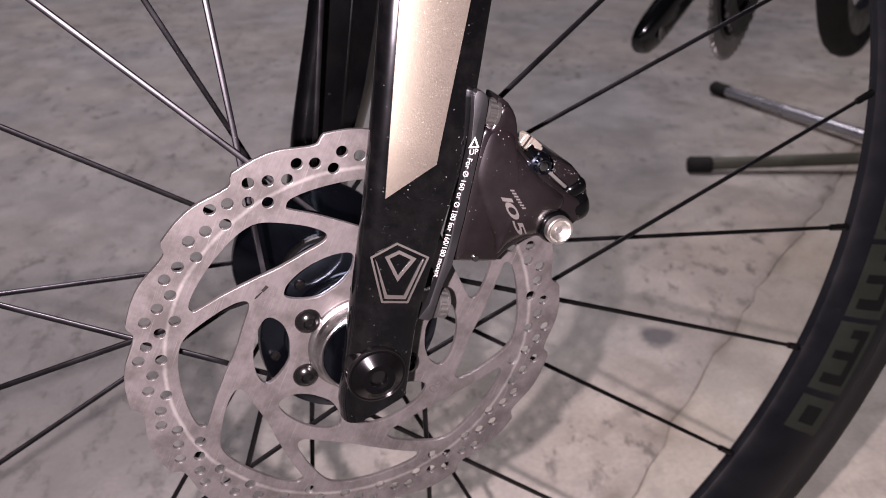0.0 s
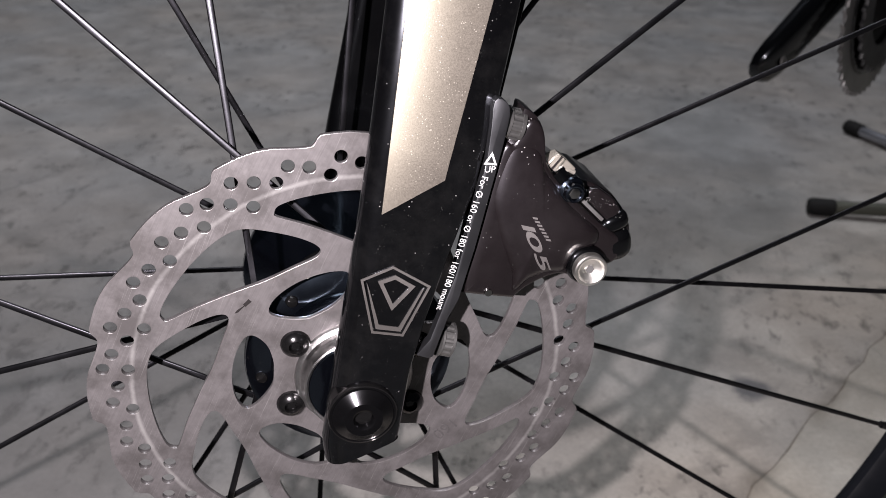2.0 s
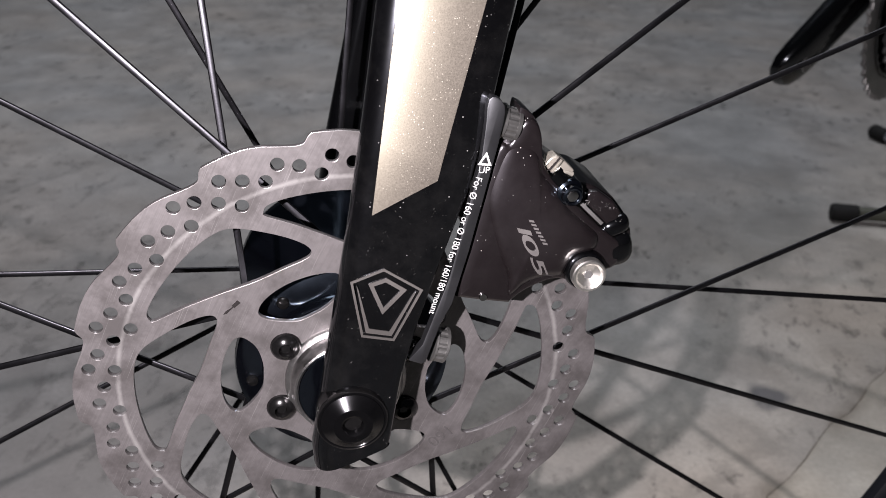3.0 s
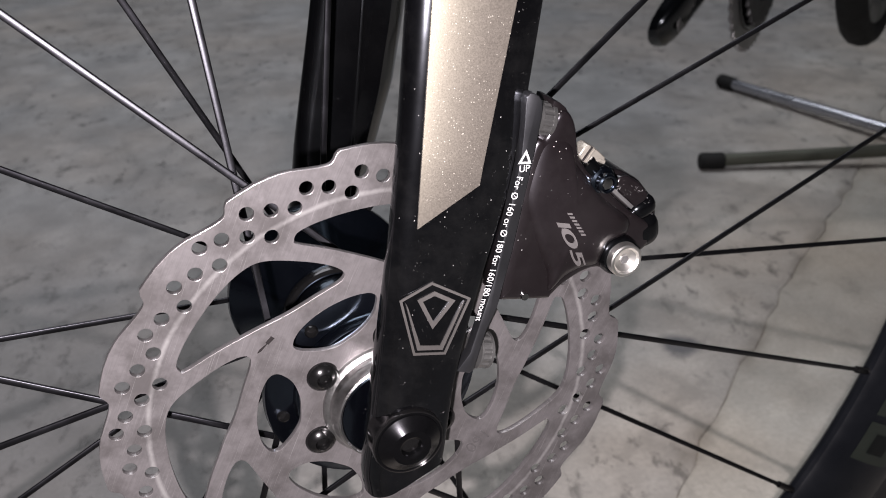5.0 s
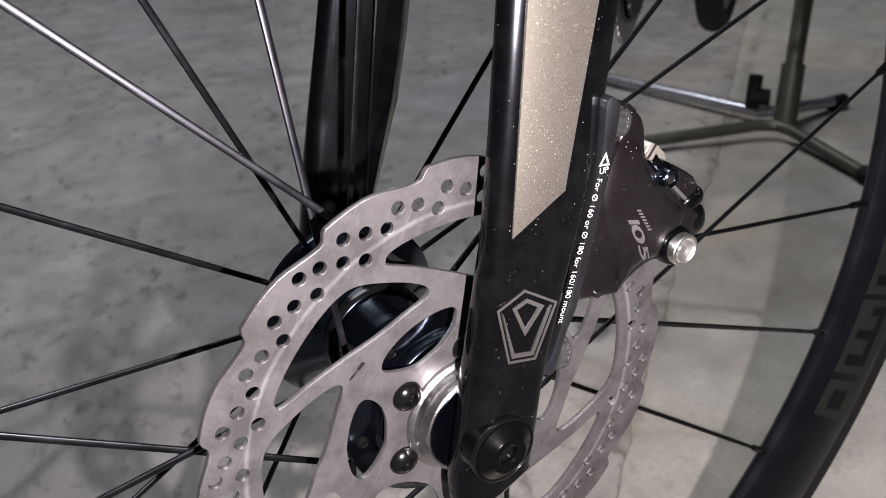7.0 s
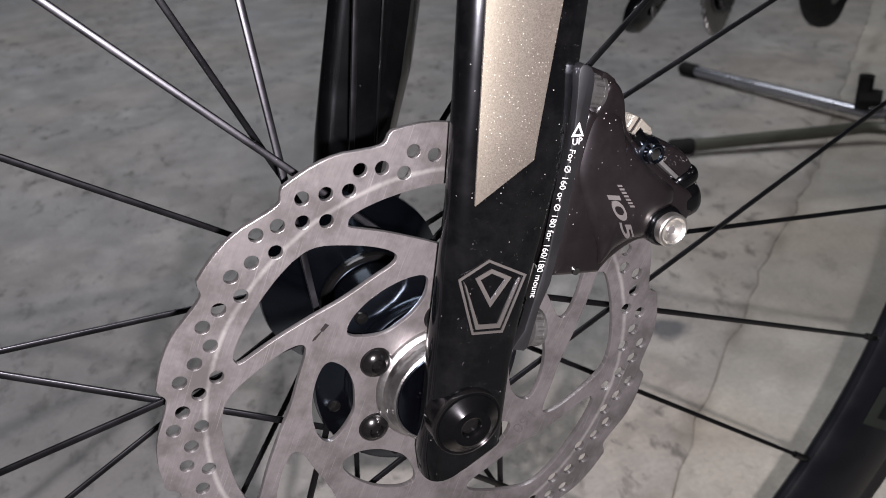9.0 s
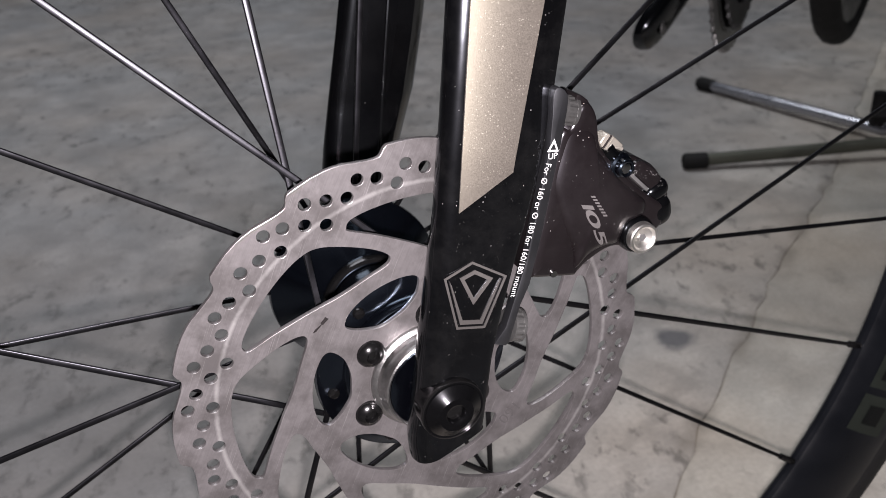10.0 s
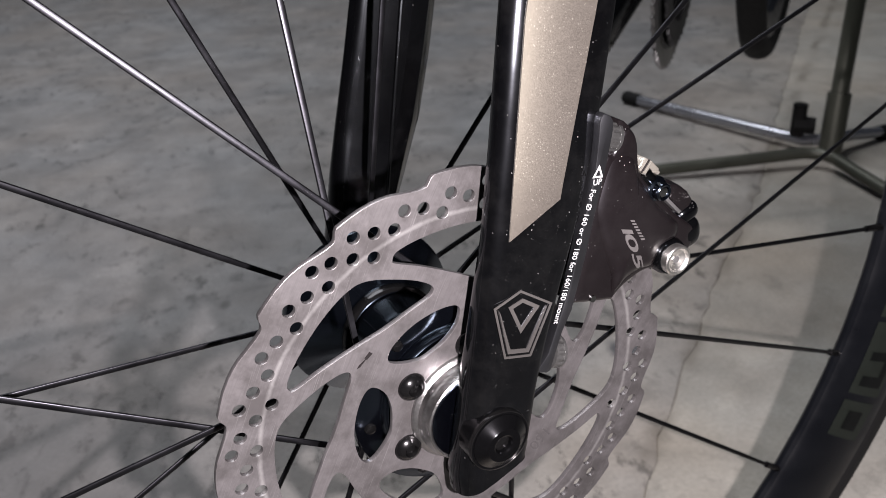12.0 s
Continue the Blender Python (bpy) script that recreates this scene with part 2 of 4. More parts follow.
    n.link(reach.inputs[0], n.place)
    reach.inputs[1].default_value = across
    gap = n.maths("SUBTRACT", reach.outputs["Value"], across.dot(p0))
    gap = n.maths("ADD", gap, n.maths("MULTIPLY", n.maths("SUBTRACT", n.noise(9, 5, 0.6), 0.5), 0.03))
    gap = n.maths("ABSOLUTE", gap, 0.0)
    near = n.maths("MULTIPLY", n.ramp(gap, (0.003, 0.62), (0.014, 0.0)), n.ramp(n.noise(9, 4), (0.42, 0.1), (0.6, 1)))
    # grey slab: lighter at the joint, beyond it wheel and fork shadow in the colour
    col = n.mix(n.ramp(n.maths("MULTIPLY", gap, 2.0), (0.1, 0.8), (0.75, 0.0)), col, n.mix(1.0, col, (1.42, 1.36, 1.24) if dark_patch else (1.06, 1.03, 0.95), "MULTIPLY"))
    col = n.mix(near, col, (0.085, 0.072, 0.054))
    spot_away = n.add("ShaderNodeVectorMath")
    spot_away.operation = "DISTANCE"
    n.link(spot_away.inputs[0], n.place)
    spot_away.inputs[1].default_value = (0.437, 0.372, 0)
    round_spot = n.maths("ADD", spot_away.outputs["Value"], n.maths("MULTIPLY", n.noise(42, 3), 0.022))
    col = n.mix(n.ramp(round_spot, (0.024, 0.85), (0.036, 0.0)), col, (0.055, 0.057, 0.064))
    n.set(Base_Color=col, Roughness=0.85)
    return n.bump(n.maths("SUBTRACT", n.maths("ADD", n.maths("MULTIPLY", mid, 2.0), fine), n.maths("MULTIPLY", pits, 2.0)), 0.35, 0.002).mat


GOLD = gold_paint()
ROTOR = rotor_steel()
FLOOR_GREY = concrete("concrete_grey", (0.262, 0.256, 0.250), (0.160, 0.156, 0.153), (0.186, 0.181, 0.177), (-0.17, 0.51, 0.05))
FLOOR_PALE = concrete("concrete_pale", (0.345, 0.332, 0.311), (0.222, 0.212, 0.197), (0.256, 0.245, 0.228))
SOIL = concrete("soil", (0.18, 0.160, 0.130), (0.115, 0.101, 0.082), (0.145, 0.128, 0.102))


def leaf_green():
    n = Nodes("weed_green")
    col = n.mix(n.noise(60, 3), (0.03, 0.075, 0.015), (0.09, 0.17, 0.04))
    n.set(Base_Color=col, Roughness=0.55)
    return n.mat


WEED = leaf_green()

# ---- mesh helpers ----
AX = 0.345          # height of the front axle
WHEEL = (0, 0, AX)


def mesh_of(name, bm, mat, angle=35):
    data = bpy.data.meshes.new(name)
    bm.normal_update()
    bm.to_mesh(data)
    bm.free()
    data.materials.append(mat)
    for p in data.polygons:
        p.use_smooth = True
    data.set_sharp_from_angle(angle=radians(angle))
    return data


def part(name, bm, mat, parent, label="", angle=35):
    """One mesh object under a thing or a part."""
    ob = new(name, mesh_of(name, bm, mat, angle))
    ob.parent = parent
    return tagged(ob, label)


def loft(rings, closed=True, caps=True):
    bm = bmesh.new()
    rows = [[bm.verts.new(p) for p in ring] for ring in rings]
    n = len(rows[0])
    for a, b in zip(rows, rows[1:]):
        for i in range(n if closed else n - 1):
            bm.faces.new((a[i], a[(i + 1) % n], b[(i + 1) % n], b[i]))
    if caps:
        bm.faces.new(rows[0])
        bm.faces.new(rows[-1])
    bmesh.ops.recalc_face_normals(bm, faces=bm.faces)
    return bm


def lathe(profile, centre=(0, 0, 0), steps=64, caps=True):
    """Turns (radius, y) pairs round the y axis through centre."""
    rings = []
    for r, y in profile:
        rings.append([(centre[0] + r * math.cos(a), centre[1] + y, centre[2] + r * math.sin(a)) for a in (2 * math.pi * i / steps for i in range(steps))])
    return loft(rings, True, caps)


def prism(points, y0, y1, bevel=0.0, segments=2):
    """An outline in x and z, from depth y0 to y1, with rounded edges."""
    bm = bmesh.new()
    front = [bm.verts.new((x, y0, z)) for x, z in points]
    back = [bm.verts.new((x, y1, z)) for x, z in points]
    n = len(points)
    bm.faces.new(front)
    bm.faces.new(back[::-1])
    for i in range(n):
        bm.faces.new((front[i], back[i], back[(i + 1) % n], front[(i + 1) % n]))
    bmesh.ops.recalc_face_normals(bm, faces=bm.faces)
    if bevel:
        bmesh.ops.bevel(bm, geom=list(bm.edges), offset=bevel, segments=segments, affect="EDGES", profile=0.6, clamp_overlap=True)
    return bm


def rod(a, b, ra, rb=None, steps=12, flat=1.0):
    """A round or flattened bar from a to b."""
    a, b = Vector(a), Vector(b)
    m = (b - a).to_track_quat("Z", "Y").to_matrix()
    rb = ra if rb is None else rb
    rings = []
    for p, r in ((a, ra), (b, rb)):
        rings.append([p + m @ Vector((r * math.cos(t), flat * r * math.sin(t), 0)) for t in (2 * math.pi * i / steps for i in range(steps))])
    return loft(rings)


def tube(points, r, steps=14):
    """A round tube along a line of points."""
    pts = [Vector(p) for p in points]
    rings, side = [], None
    for i, p in enumerate(pts):
        d = (pts[min(i + 1, len(pts) - 1)] - pts[max(i - 1, 0)]).normalized()
        if side is None:
            side = d.orthogonal().normalized()
        side = (side - d * side.dot(d)).normalized()
        up = d.cross(side)
        rings.append([p + r * (math.cos(t) * side + math.sin(t) * up) for t in (2 * math.pi * j / steps for j in range(steps))])
    return loft(rings)


def flat_curve(outlines, thick, bevel=0.0):
    """A plate cut from outlines (the later ones are holes), as a bmesh in the xy plane."""
    cu = bpy.data.curves.new("plate", "CURVE")
    cu.dimensions, cu.fill_mode, cu.extrude, cu.bevel_depth, cu.bevel_resolution = "2D", "BOTH", thick / 2 - bevel, bevel, 1
    for pts in outlines:
        sp = cu.splines.new("POLY")
        sp.points.add(len(pts) - 1)
        for q, (x, y) in zip(sp.points, pts):
            q.co = (x, y, 0, 1)
        sp.use_cyclic_u = True
    ob = bpy.data.objects.new("plate", cu)
    scene.collection.objects.link(ob)
    return taken(ob, cu)


def taken(ob, cu):
    """The mesh of a curve or text object, which is then removed."""
    dg = bpy.context.evaluated_depsgraph_get()
    data = bpy.data.meshes.new_from_object(ob.evaluated_get(dg))
    bm = bmesh.new()
    bm.from_mesh(data)
    bpy.data.objects.remove(ob)
    bpy.data.curves.remove(cu)
    bpy.data.meshes.remove(data)
    return bm


def lettering(text, size, m, thick=0.0001, width=1.0, length=None, bold=-0.002):
    """Words in the built-in font, laid out by the matrix m (x along the line, y to the letters' tops)."""
    cu = bpy.data.curves.new("words", "FONT")
    cu.body, cu.size, cu.extrude, cu.align_x, cu.align_y, cu.offset = text, size, thick, "LEFT", "CENTER", size * bold
    ob = bpy.data.objects.new("words", cu)
    scene.collection.objects.link(ob)
    bm = taken(ob, cu)
    if length:
        width = length / max(v.co.x for v in bm.verts)
    bm.transform(m @ Matrix.Diagonal((width, 1, 1, 1)))
    return bm


def axes(origin, x, y):
    """A matrix from an origin and the directions of x and y."""
    x, y = Vector(x).normalized(), Vector(y).normalized()
    z = x.cross(y)
    return Matrix(((x[0], y[0], z[0], origin[0]), (x[1], y[1], z[1], origin[1]), (x[2], y[2], z[2], origin[2]), (0, 0, 0, 1)))


def W(x, z):
    """Wheel plane: millimetres from the axle to world x and z."""
    return x / 1000, AX + z / 1000


def lerp(table, t):
    """A smooth value between rows of (t, value)."""
    return float(np.interp(t, [a for a, _ in table], [b for _, b in table]))


def smooth_outline(points, n=6):
    """A closed outline rounded through its points (Catmull-Rom)."""
    out, k = [], len(points)
    for i in range(k):
        p0, p1, p2, p3 = (Vector(points[(i + j) % k]) for j in (-1, 0, 1, 2))
        for s in range(n):
            t = s / n
            out.append(tuple(0.5 * (2 * p1 + (p2 - p0) * t + (2 * p0 - 5 * p1 + 4 * p2 - p3) * t * t + (3 * p1 - p0 - 3 * p2 + p3) * t ** 3)))
    return out


# ---- ground ----


def joint_line(side):
    rng = random.Random(5)
    pts = []
    for (x0, y0), (x1, y1) in zip(JOINT, JOINT[1:]):
        n = max(2, int(math.hypot(x1 - x0, y1 - y0) / 0.03)) if math.hypot(x1, y1) < 3 else 3
        for i in range(n):
            j = rng.uniform(-0.0035, 0.0035)
            pts.append((x0 + (x1 - x0) * i / n + j + side * rng.uniform(0.0002, 0.0009), y0 + (y1 - y0) * i / n - j * 0.7))
    return pts


def slab(name, mat, side, label):
    bm = bmesh.new()
    edge = joint_line(side)
    far = 14.0 * side
    rows = []
    for x, y in edge:
        rows.append([bm.verts.new(YARD @ Vector(p)) for p in ((x, y, -0.02), (x, y, -0.002), (x + side * 0.003, y - side * 0.002, 0), (x + far, y - 0.7 * far, 0))])
    for a, b in zip(rows, rows[1:]):
        for i in range(3):
            bm.faces.new((a[i], a[i + 1], b[i + 1], b[i]))
    bmesh.ops.recalc_face_normals(bm, faces=bm.faces)
    if sum(f.normal.z for f in bm.faces) < 0:
        bmesh.ops.reverse_faces(bm, faces=bm.faces)
    return tagged(new(name, mesh_of(name, bm, mat)), label, "pavement", kind="structure")


bm = bmesh.new()
bmesh.ops.create_grid(bm, x_segments=4, y_segments=4, size=400, matrix=Matrix.Translation((0, 0, -0.0035)))
tagged(new("ground", mesh_of("ground", bm, SOIL)), "brown bare soil under and around the slabs", "ground", kind="structure")
slab("pavement_1", FLOOR_GREY, -1, "smooth grey concrete slab, stained and speckled, with shade painted in away from the joint")
slab("pavement_2", FLOOR_PALE, 1, "paler worn concrete slab with brownish stains")

# ---- the bicycle ----
bike = new("bicycle")
tagged(bike, "black road bicycle with disc brakes and champagne fork stripe", "bicycle")

# fork: front and rear edge of a leg, in millimetres against height over the axle
LEG_FRONT = [(-24, -11.0), (-13, -11.6), (9, -8.2), (35, -3.6), (60, 0.6), (88, 5.0), (120, 9.5), (240, 27)]
LEG_REAR = [(-24, 11.5), (-17, 10.2), (12, 14.4), (27, 18.6), (46, 25.0), (66, 32.4), (90, 38.4), (119, 44.2), (240, 65)]


def leg_section(v, side):
    """A ring round the leg at height v: flat outside, round nose, chamfered back."""
    f, r = lerp(LEG_FRONT, v), lerp(LEG_REAR, v)
    if side < 0:
        f += 3.0 + 0.05 * max(0, v - 45)
        r += 10.5 - 0.045 * max(0, v - 45)
    w = r - f
    cant = 0.085 * max(0, v - 10) if side > 0 else 0.02 * max(0, v - 10)
    t_out, t_in = 65.4 - cant, 44.5 + max(0, 10 - v) * 0.12 - cant
    mid = (t_out + t_in) / 2
    nose_x, nose_y = 7.4, 5.2 + 2.8 * min(1, max(0, (62 - v) / 45))
    flat = [(f + nose_x + 1.5, t_out), (f + 0.5 * w, t_out + 0.15), (f + 0.84 * w, t_out), (r - 1.6, t_out - 0.2), (r - 0.5, t_out - 0.7), (r, t_out - 1.6), (r - 0.2, t_out - 3.2), (r - 1.6, t_out - 7.0), (r - 3.6, t_out - 11.5), (r - 6.5, t_out - 16.5), (f + 0.68 * w, t_in),
            (f + 0.50 * w, t_in)]
    for i in range(17):
        a = radians(-74 + 164 * i / 16)
        flat.append((f + nose_x * (1 - math.cos(a)), t_out - nose_y * (1 - math.sin(a))))
    return [(x / 1000, -side * y / 1000, AX + v / 1000) for x, y in flat]


def fork_leg(side, label):
    low = [-22 + i * 4.4 for i in range(34)] + [160, 200, 240]
    rings = []
    for v in low:
        ring = leg_section(v, side)
        # the foot of the leg is cut on a slant, rising to the rear
        rings.append([(x, y, max(z, AX - 0.0205 + max(0, x + 0.010) * 0.42)) for x, y, z in ring])
    bm = loft(rings)
    bmesh.ops.remove_doubles(bm, verts=bm.verts, dist=0.00005)
    return part("fork_leg", bm, FORK_BLACK if side > 0 else GLOSS_BLACK, bike, label, 32)


near_leg = fork_leg(1, "matt black carbon fork leg with dust specks")
far_leg = fork_leg(-1, "gloss black carbon fork leg")
# moulding seam down the inner face of the far leg
part("seam", tube([(W(13.2 + 0.135 * v, 0)[0], 0.0438, AX + v / 1000) for v in range(-5, 240, 12)], 0.0007, 8), GLOSS_BLACK, far_leg)


def canted(bm):
    """Leans a flat layer like the outer face of the near leg."""
    for v in bm.verts:
        v.co.y += 0.085 * max(0, v.co.z - AX - 0.010)
    return bm


part("stripe", canted(prism([W(*p) for p in ((6.5, 61.8), (24.0, 70.6), (25.3, 76), (36.9, 121), (62.5, 238), (37.0, 238), (14.2, 121), (9.0, 81))], -0.06568, -0.0644, 0.0001)), GOLD, near_leg, "champagne gold metallic flake stripe")


def ring_of(points, inset):
    """An outline and the same outline drawn in, as a plate with a hole."""
    cx = sum(p[0] for p in points) / len(points)
    cz = sum(p[1] for p in points) / len(points)
    out = []
    k = len(points)
    for i in range(k):
        p0, p1, p2 = (Vector(points[(i + j) % k]) for j in (-1, 0, 1))
        d1, d2 = (p1 - p0).normalized(), (p2 - p1).normalized()
        n1, n2 = Vector((d1.y, -d1.x)), Vector((d2.y, -d2.x))
        if n1.dot(Vector((cx, cz)) - p1) < 0:
            n1, n2 = -n1, -n2
        m = (n1 + n2).normalized()
        out.append(tuple(p1 + m * inset / max(0.3, m.dot(n1))))
    return out


def badge_part(name, outline, inset):
    inner = ring_of(outline, inset)
    bm = flat_curve([[(x / 1000, z / 1000) for x, z in outline], [(x / 1000, z / 1000) for x, z in inner]], 0.0003)
    bm.transform(axes((0, -0.06570, AX), (1, 0, 0), (0, 0, 1)))
    return part(name, canted(bm), GREY_INK, near_leg, "thin grey badge outline")


PENTAGON = [(0.3, 43.2), (9.6, 46.6), (20.3, 39.7), (12.2, 24.6), (3.0, 26.5)]
badge_part("badge_ring", PENTAGON, 0.68)
in_a, in_b = ring_of(PENTAGON, 1.45), ring_of(PENTAGON, 2.15)
part("badge_line", canted(prism([W(*p) for p in (in_a[0], in_a[4], in_a[3], in_a[2], (in_b[2][0], in_b[2][1] - 0.6), (in_b[3][0] - 0.2, in_b[3][1] + 0.6), (in_b[4][0] + 0.3, in_b[4][1] + 0.6), (in_b[0][0] - 0.2, in_b[0][1] - 1.0))], -0.06585, -0.0650)), GREY_INK, near_leg, "thin grey badge line")
badge_part("badge_triangle", [(5.2, 42.3), (10.2, 43.8), (15.8, 40.0), (8.9, 33.0)], 1.12)

# thru axle head
axle = part("thru_axle", lathe([(0.0026, -0.0672), (0.0028, -0.0688), (0.0031, -0.0693), (0.0036, -0.0695), (0.0056, -0.0695), (0.0057, -0.0694), (0.0091, -0.0671), (0.0092, -0.0668), (0.0099, -0.0668), (0.0101, -0.0666), (0.0103, -0.0660), (0.0103, -0.060)], WHEEL, 72, False), BOLT_DARK, bike, "round black thru axle head with hexagon socket", 18)
# the glint along the head's edge, put in as a ring of lighter metal
part("edge_ring", lathe([(0.0097, -0.0667), (0.0099, -0.0670), (0.0102, -0.0669), (0.01035, -0.0665), (0.01035, -0.0655)], WHEEL, 72, False), BOLT_BLACK, axle, "worn shiny edge of the axle head, lightened for its glint")
hexagon = [(0.0029 * math.cos(a), AX + 0.0029 * math.sin(a)) for a in (math.pi / 3 * i + 0.3 for i in range(6))]
part("socket", prism(hexagon, -0.0676, -0.0670), BOLT_BLACK, axle, "hexagon socket")

# ---- hub ----
hub = part("hub", lathe([(0.010, -0.052), (0.0146, -0.052), (0.0150, -0.0512), (0.0150, -0.0372), (0.0208, -0.0375), (0.0214, -0.0398), (0.0222, -0.0402), (0.0240, -0.0402), (0.0247, -0.0396), (0.0256, -0.0368), (0.0300, -0.0360), (0.0335, -0.0348), (0.0340, -0.0330), (0.0335, -0.0315), (0.027, -0.0290), (0.0195, -0.0235), (0.0180, -0.0205), (0.0180, -0.0175), (0.0170, -0.0165), (0.0166, -0.012), (0.0172, -0.0112), (0.0172, -0.0085), (0.0164, -0.0078),
                          (0.0160, -0.004), (0.0166, 0.006), (0.0174, 0.0066), (0.0174, 0.0092), (0.0174, 0.0102), (0.0182, 0.0116), (0.0325, 0.0250), (0.0337, 0.0262), (0.0340, 0.028), (0.0337, 0.0298), (0.030, 0.0312), (0.018, 0.034), (0.016, 0.043), (0.010, 0.044)], WHEEL, 72), HUB_BLACK, bike, "gloss black front hub")
part("collar", lathe([(0.0149, -0.0518), (0.0155, -0.0522), (0.0160, -0.0518), (0.0162, -0.0500), (0.0168, -0.0492), (0.0171, -0.0486), (0.0173, -0.0468), (0.0184, -0.0461), (0.0188, -0.0455), (0.0188, -0.043)], WHEEL, 64, False), COLLAR_STEEL, hub, "polished steel collar")
part("hub_ring", lathe([(0.0172, 0.0056), (0.0186, 0.0060), (0.0189, 0.0068), (0.0189, 0.0088), (0.0186, 0.0094), (0.0172, 0.0098)], WHEEL, 64, False), BOLT_BLACK, hub, "raised ring round the hub")

# ---- brake rotor: eightfold windows and drillings, sixfold bolts and leaves ----


def polar(r, deg):
    a = radians(deg)
    return (r / 1000 * math.cos(a), r / 1000 * math.sin(a))


SCALLOP = [(0.0, 79.9), (0.8, 79.2), (1.6, 77.6), (2.4, 76.9), (4.0, 76.9), (7.0, 77.7), (10.0, 78.9), (13.0, 79.7), (17.0, 80.0), (22.5, 79.9)]
rim_line = []
for i in range(16):
    for k in range(15):
        phi = (0, 0.5, 0.9, 1.3, 1.7, 2.2, 3, 4.5, 6, 8, 10, 12, 14, 17, 20)[k]
        rim_line.append(polar(lerp(SCALLOP, phi), 95.6 + 22.5 * i + phi))
DRILL = [(0, 65.2), (1.5, 74.4), (4.3, 69.0), (8.5, 72.8), (12.6, 75.1), (12.7, 67.9), (17.4, 71.0), (22.0, 73.1), (24.7, 67.9), (29.3, 71.2), (33.8, 73.0), (37.5, 69.2), (42.1, 71.7)]
WINDOW = [(46.6, 126.6), (44.6, 126.2), (43.1, 129.0), (42.6, 138.0), (43.6, 150.5), (47.3, 161.3), (53.6, 172.6), (59.4, 180.2), (61.0, 180.5), (62.4, 179.2), (62.8, 176.5), (62.8, 172.0), (62.7, 166.0), (62.7, 160.0), (62.7, 154.0), (62.4, 149.5), (61.5, 146.0), (59.0, 142.2), (53.5, 135.2), (49.5, 129.8)]
LEAF = [(35.6, 115.5), (33.0, 115.2), (29.2, 118.2), (26.0, 127.0), (25.0, 137.0), (25.6, 148.0), (29.4, 156.6), (33.4, 160.3), (35.8, 159.3), (37.2, 154.0), (37.7, 146.0), (37.8, 137.0), (37.6, 127.0), (37.0, 119.0)]
outlines = [rim_line, [polar(17.3, 6 * i) for i in range(60)]]
for i in range(8):
    outlines.append(smooth_outline([polar(r, a - 24.4 + 45 * i) for r, a in WINDOW], 4))
    for a, r in DRILL:
        cx, cz = polar(r, 115.0 + a + 45 * i)
        outlines.append([(cx + 0.00202 * math.cos(t), cz + 0.00202 * math.sin(t)) for t in (2 * math.pi * j / 20 for j in range(20))])
for i in range(6):
    outlines.append(smooth_outline([polar(r, a - 24.4 + 60 * i) for r, a in LEAF], 4))
bm = flat_curve(outlines, 0.0018, 0.00008)
bm.transform(axes((0, -0.044, AX), (1, 0, 0), (0, 0, 1)))
rotor = part("brake_rotor", bm, ROTOR, bike, "drilled stainless steel brake rotor with scalloped edge", 30)
DOME = [(0.0004, -0.0456), (0.0019, -0.0457), (0.0020, -0.0472), (0.0022, -0.0475), (0.0031, -0.0471), (0.0040, -0.0463), (0.0046, -0.0454), (0.0047, -0.0448)]
bolt_mesh = mesh_of("rotor_bolt", lathe(DOME, (0, 0, 0), 28), BOLT_BLACK)
star = [((0.0017 if i % 2 else 0.0012) * math.cos(math.pi * i / 6), (0.0017 if i % 2 else 0.0012) * math.sin(math.pi * i / 6)) for i in range(12)]
for i in range(6):
    x, z = polar(22.0, 144.1 + 60 * i)
    b = new("rotor_bolt", bolt_mesh)
    b.parent, b.location = rotor, (x, 0, AX + z)
    tagged(b, "domed black steel rotor bolt")
    part("bolt_socket", prism([(x + u, AX + z + w) for u, w in star], -0.0464, -0.0458, 0.0002), BOLT_BLACK, rotor, "worn star socket of a bolt")
bm = lettering("160", 0.0062, axes((0.0338, -0.04498, AX - 0.0222), (-0.77, 0, -0.64), (0.64, 0, -0.77)), 0.00004)
part("stamp", bm, STAMP, rotor, "stamped size number")
part("arrow_mark", prism([(-0.0326, AX + 0.0280), (-0.0309, AX + 0.0297), (-0.0300, AX + 0.0288), (-0.0319, AX + 0.0272)], -0.04500, -0.0448), DARK_MARK, rotor)
part("arrow_mark", prism([(-0.0352, AX + 0.0252), (-0.0345, AX + 0.0262), (-0.0322, AX + 0.0277), (-0.0321, AX + 0.0275), (-0.0341, AX + 0.0255)], -0.04500, -0.0448), DARK_MARK, rotor)

# ---- spokes, rim and tyre ----
RIM_Y = 0.005
RIM_AT = (0, RIM_Y, AX)
FLANK = [(0.2752, 0.0044), (0.282, 0.0076), (0.292, 0.0103), (0.303, 0.0115), (0.312, 0.0116)]
half = [(0.2728, 0.0), (0.2732, 0.0024)] + FLANK + [(0.3165, 0.0110), (0.3165, 0.0094), (0.308, 0.0090), (0.305, 0)]
rim = part("rim", lathe(half + [(r, -y) for r, y in half[-2::-1]], RIM_AT, 160, False), CARBON, bike, "deep black carbon rim")
half = [(0.3145, 0.0088), (0.3180, 0.0104), (0.3225, 0.0112), (0.3275, 0.0104), (0.3325, 0.0085), (0.3380, 0.0058), (0.3425, 0.0030), (0.3448, 0.0)]
tyre = part("tyre", lathe(half + [(r, -y) for r, y in half[-2::-1]], RIM_AT, 160, False), RUBBER, bike, "black rubber road tyre")
NIPPLE = 10.3


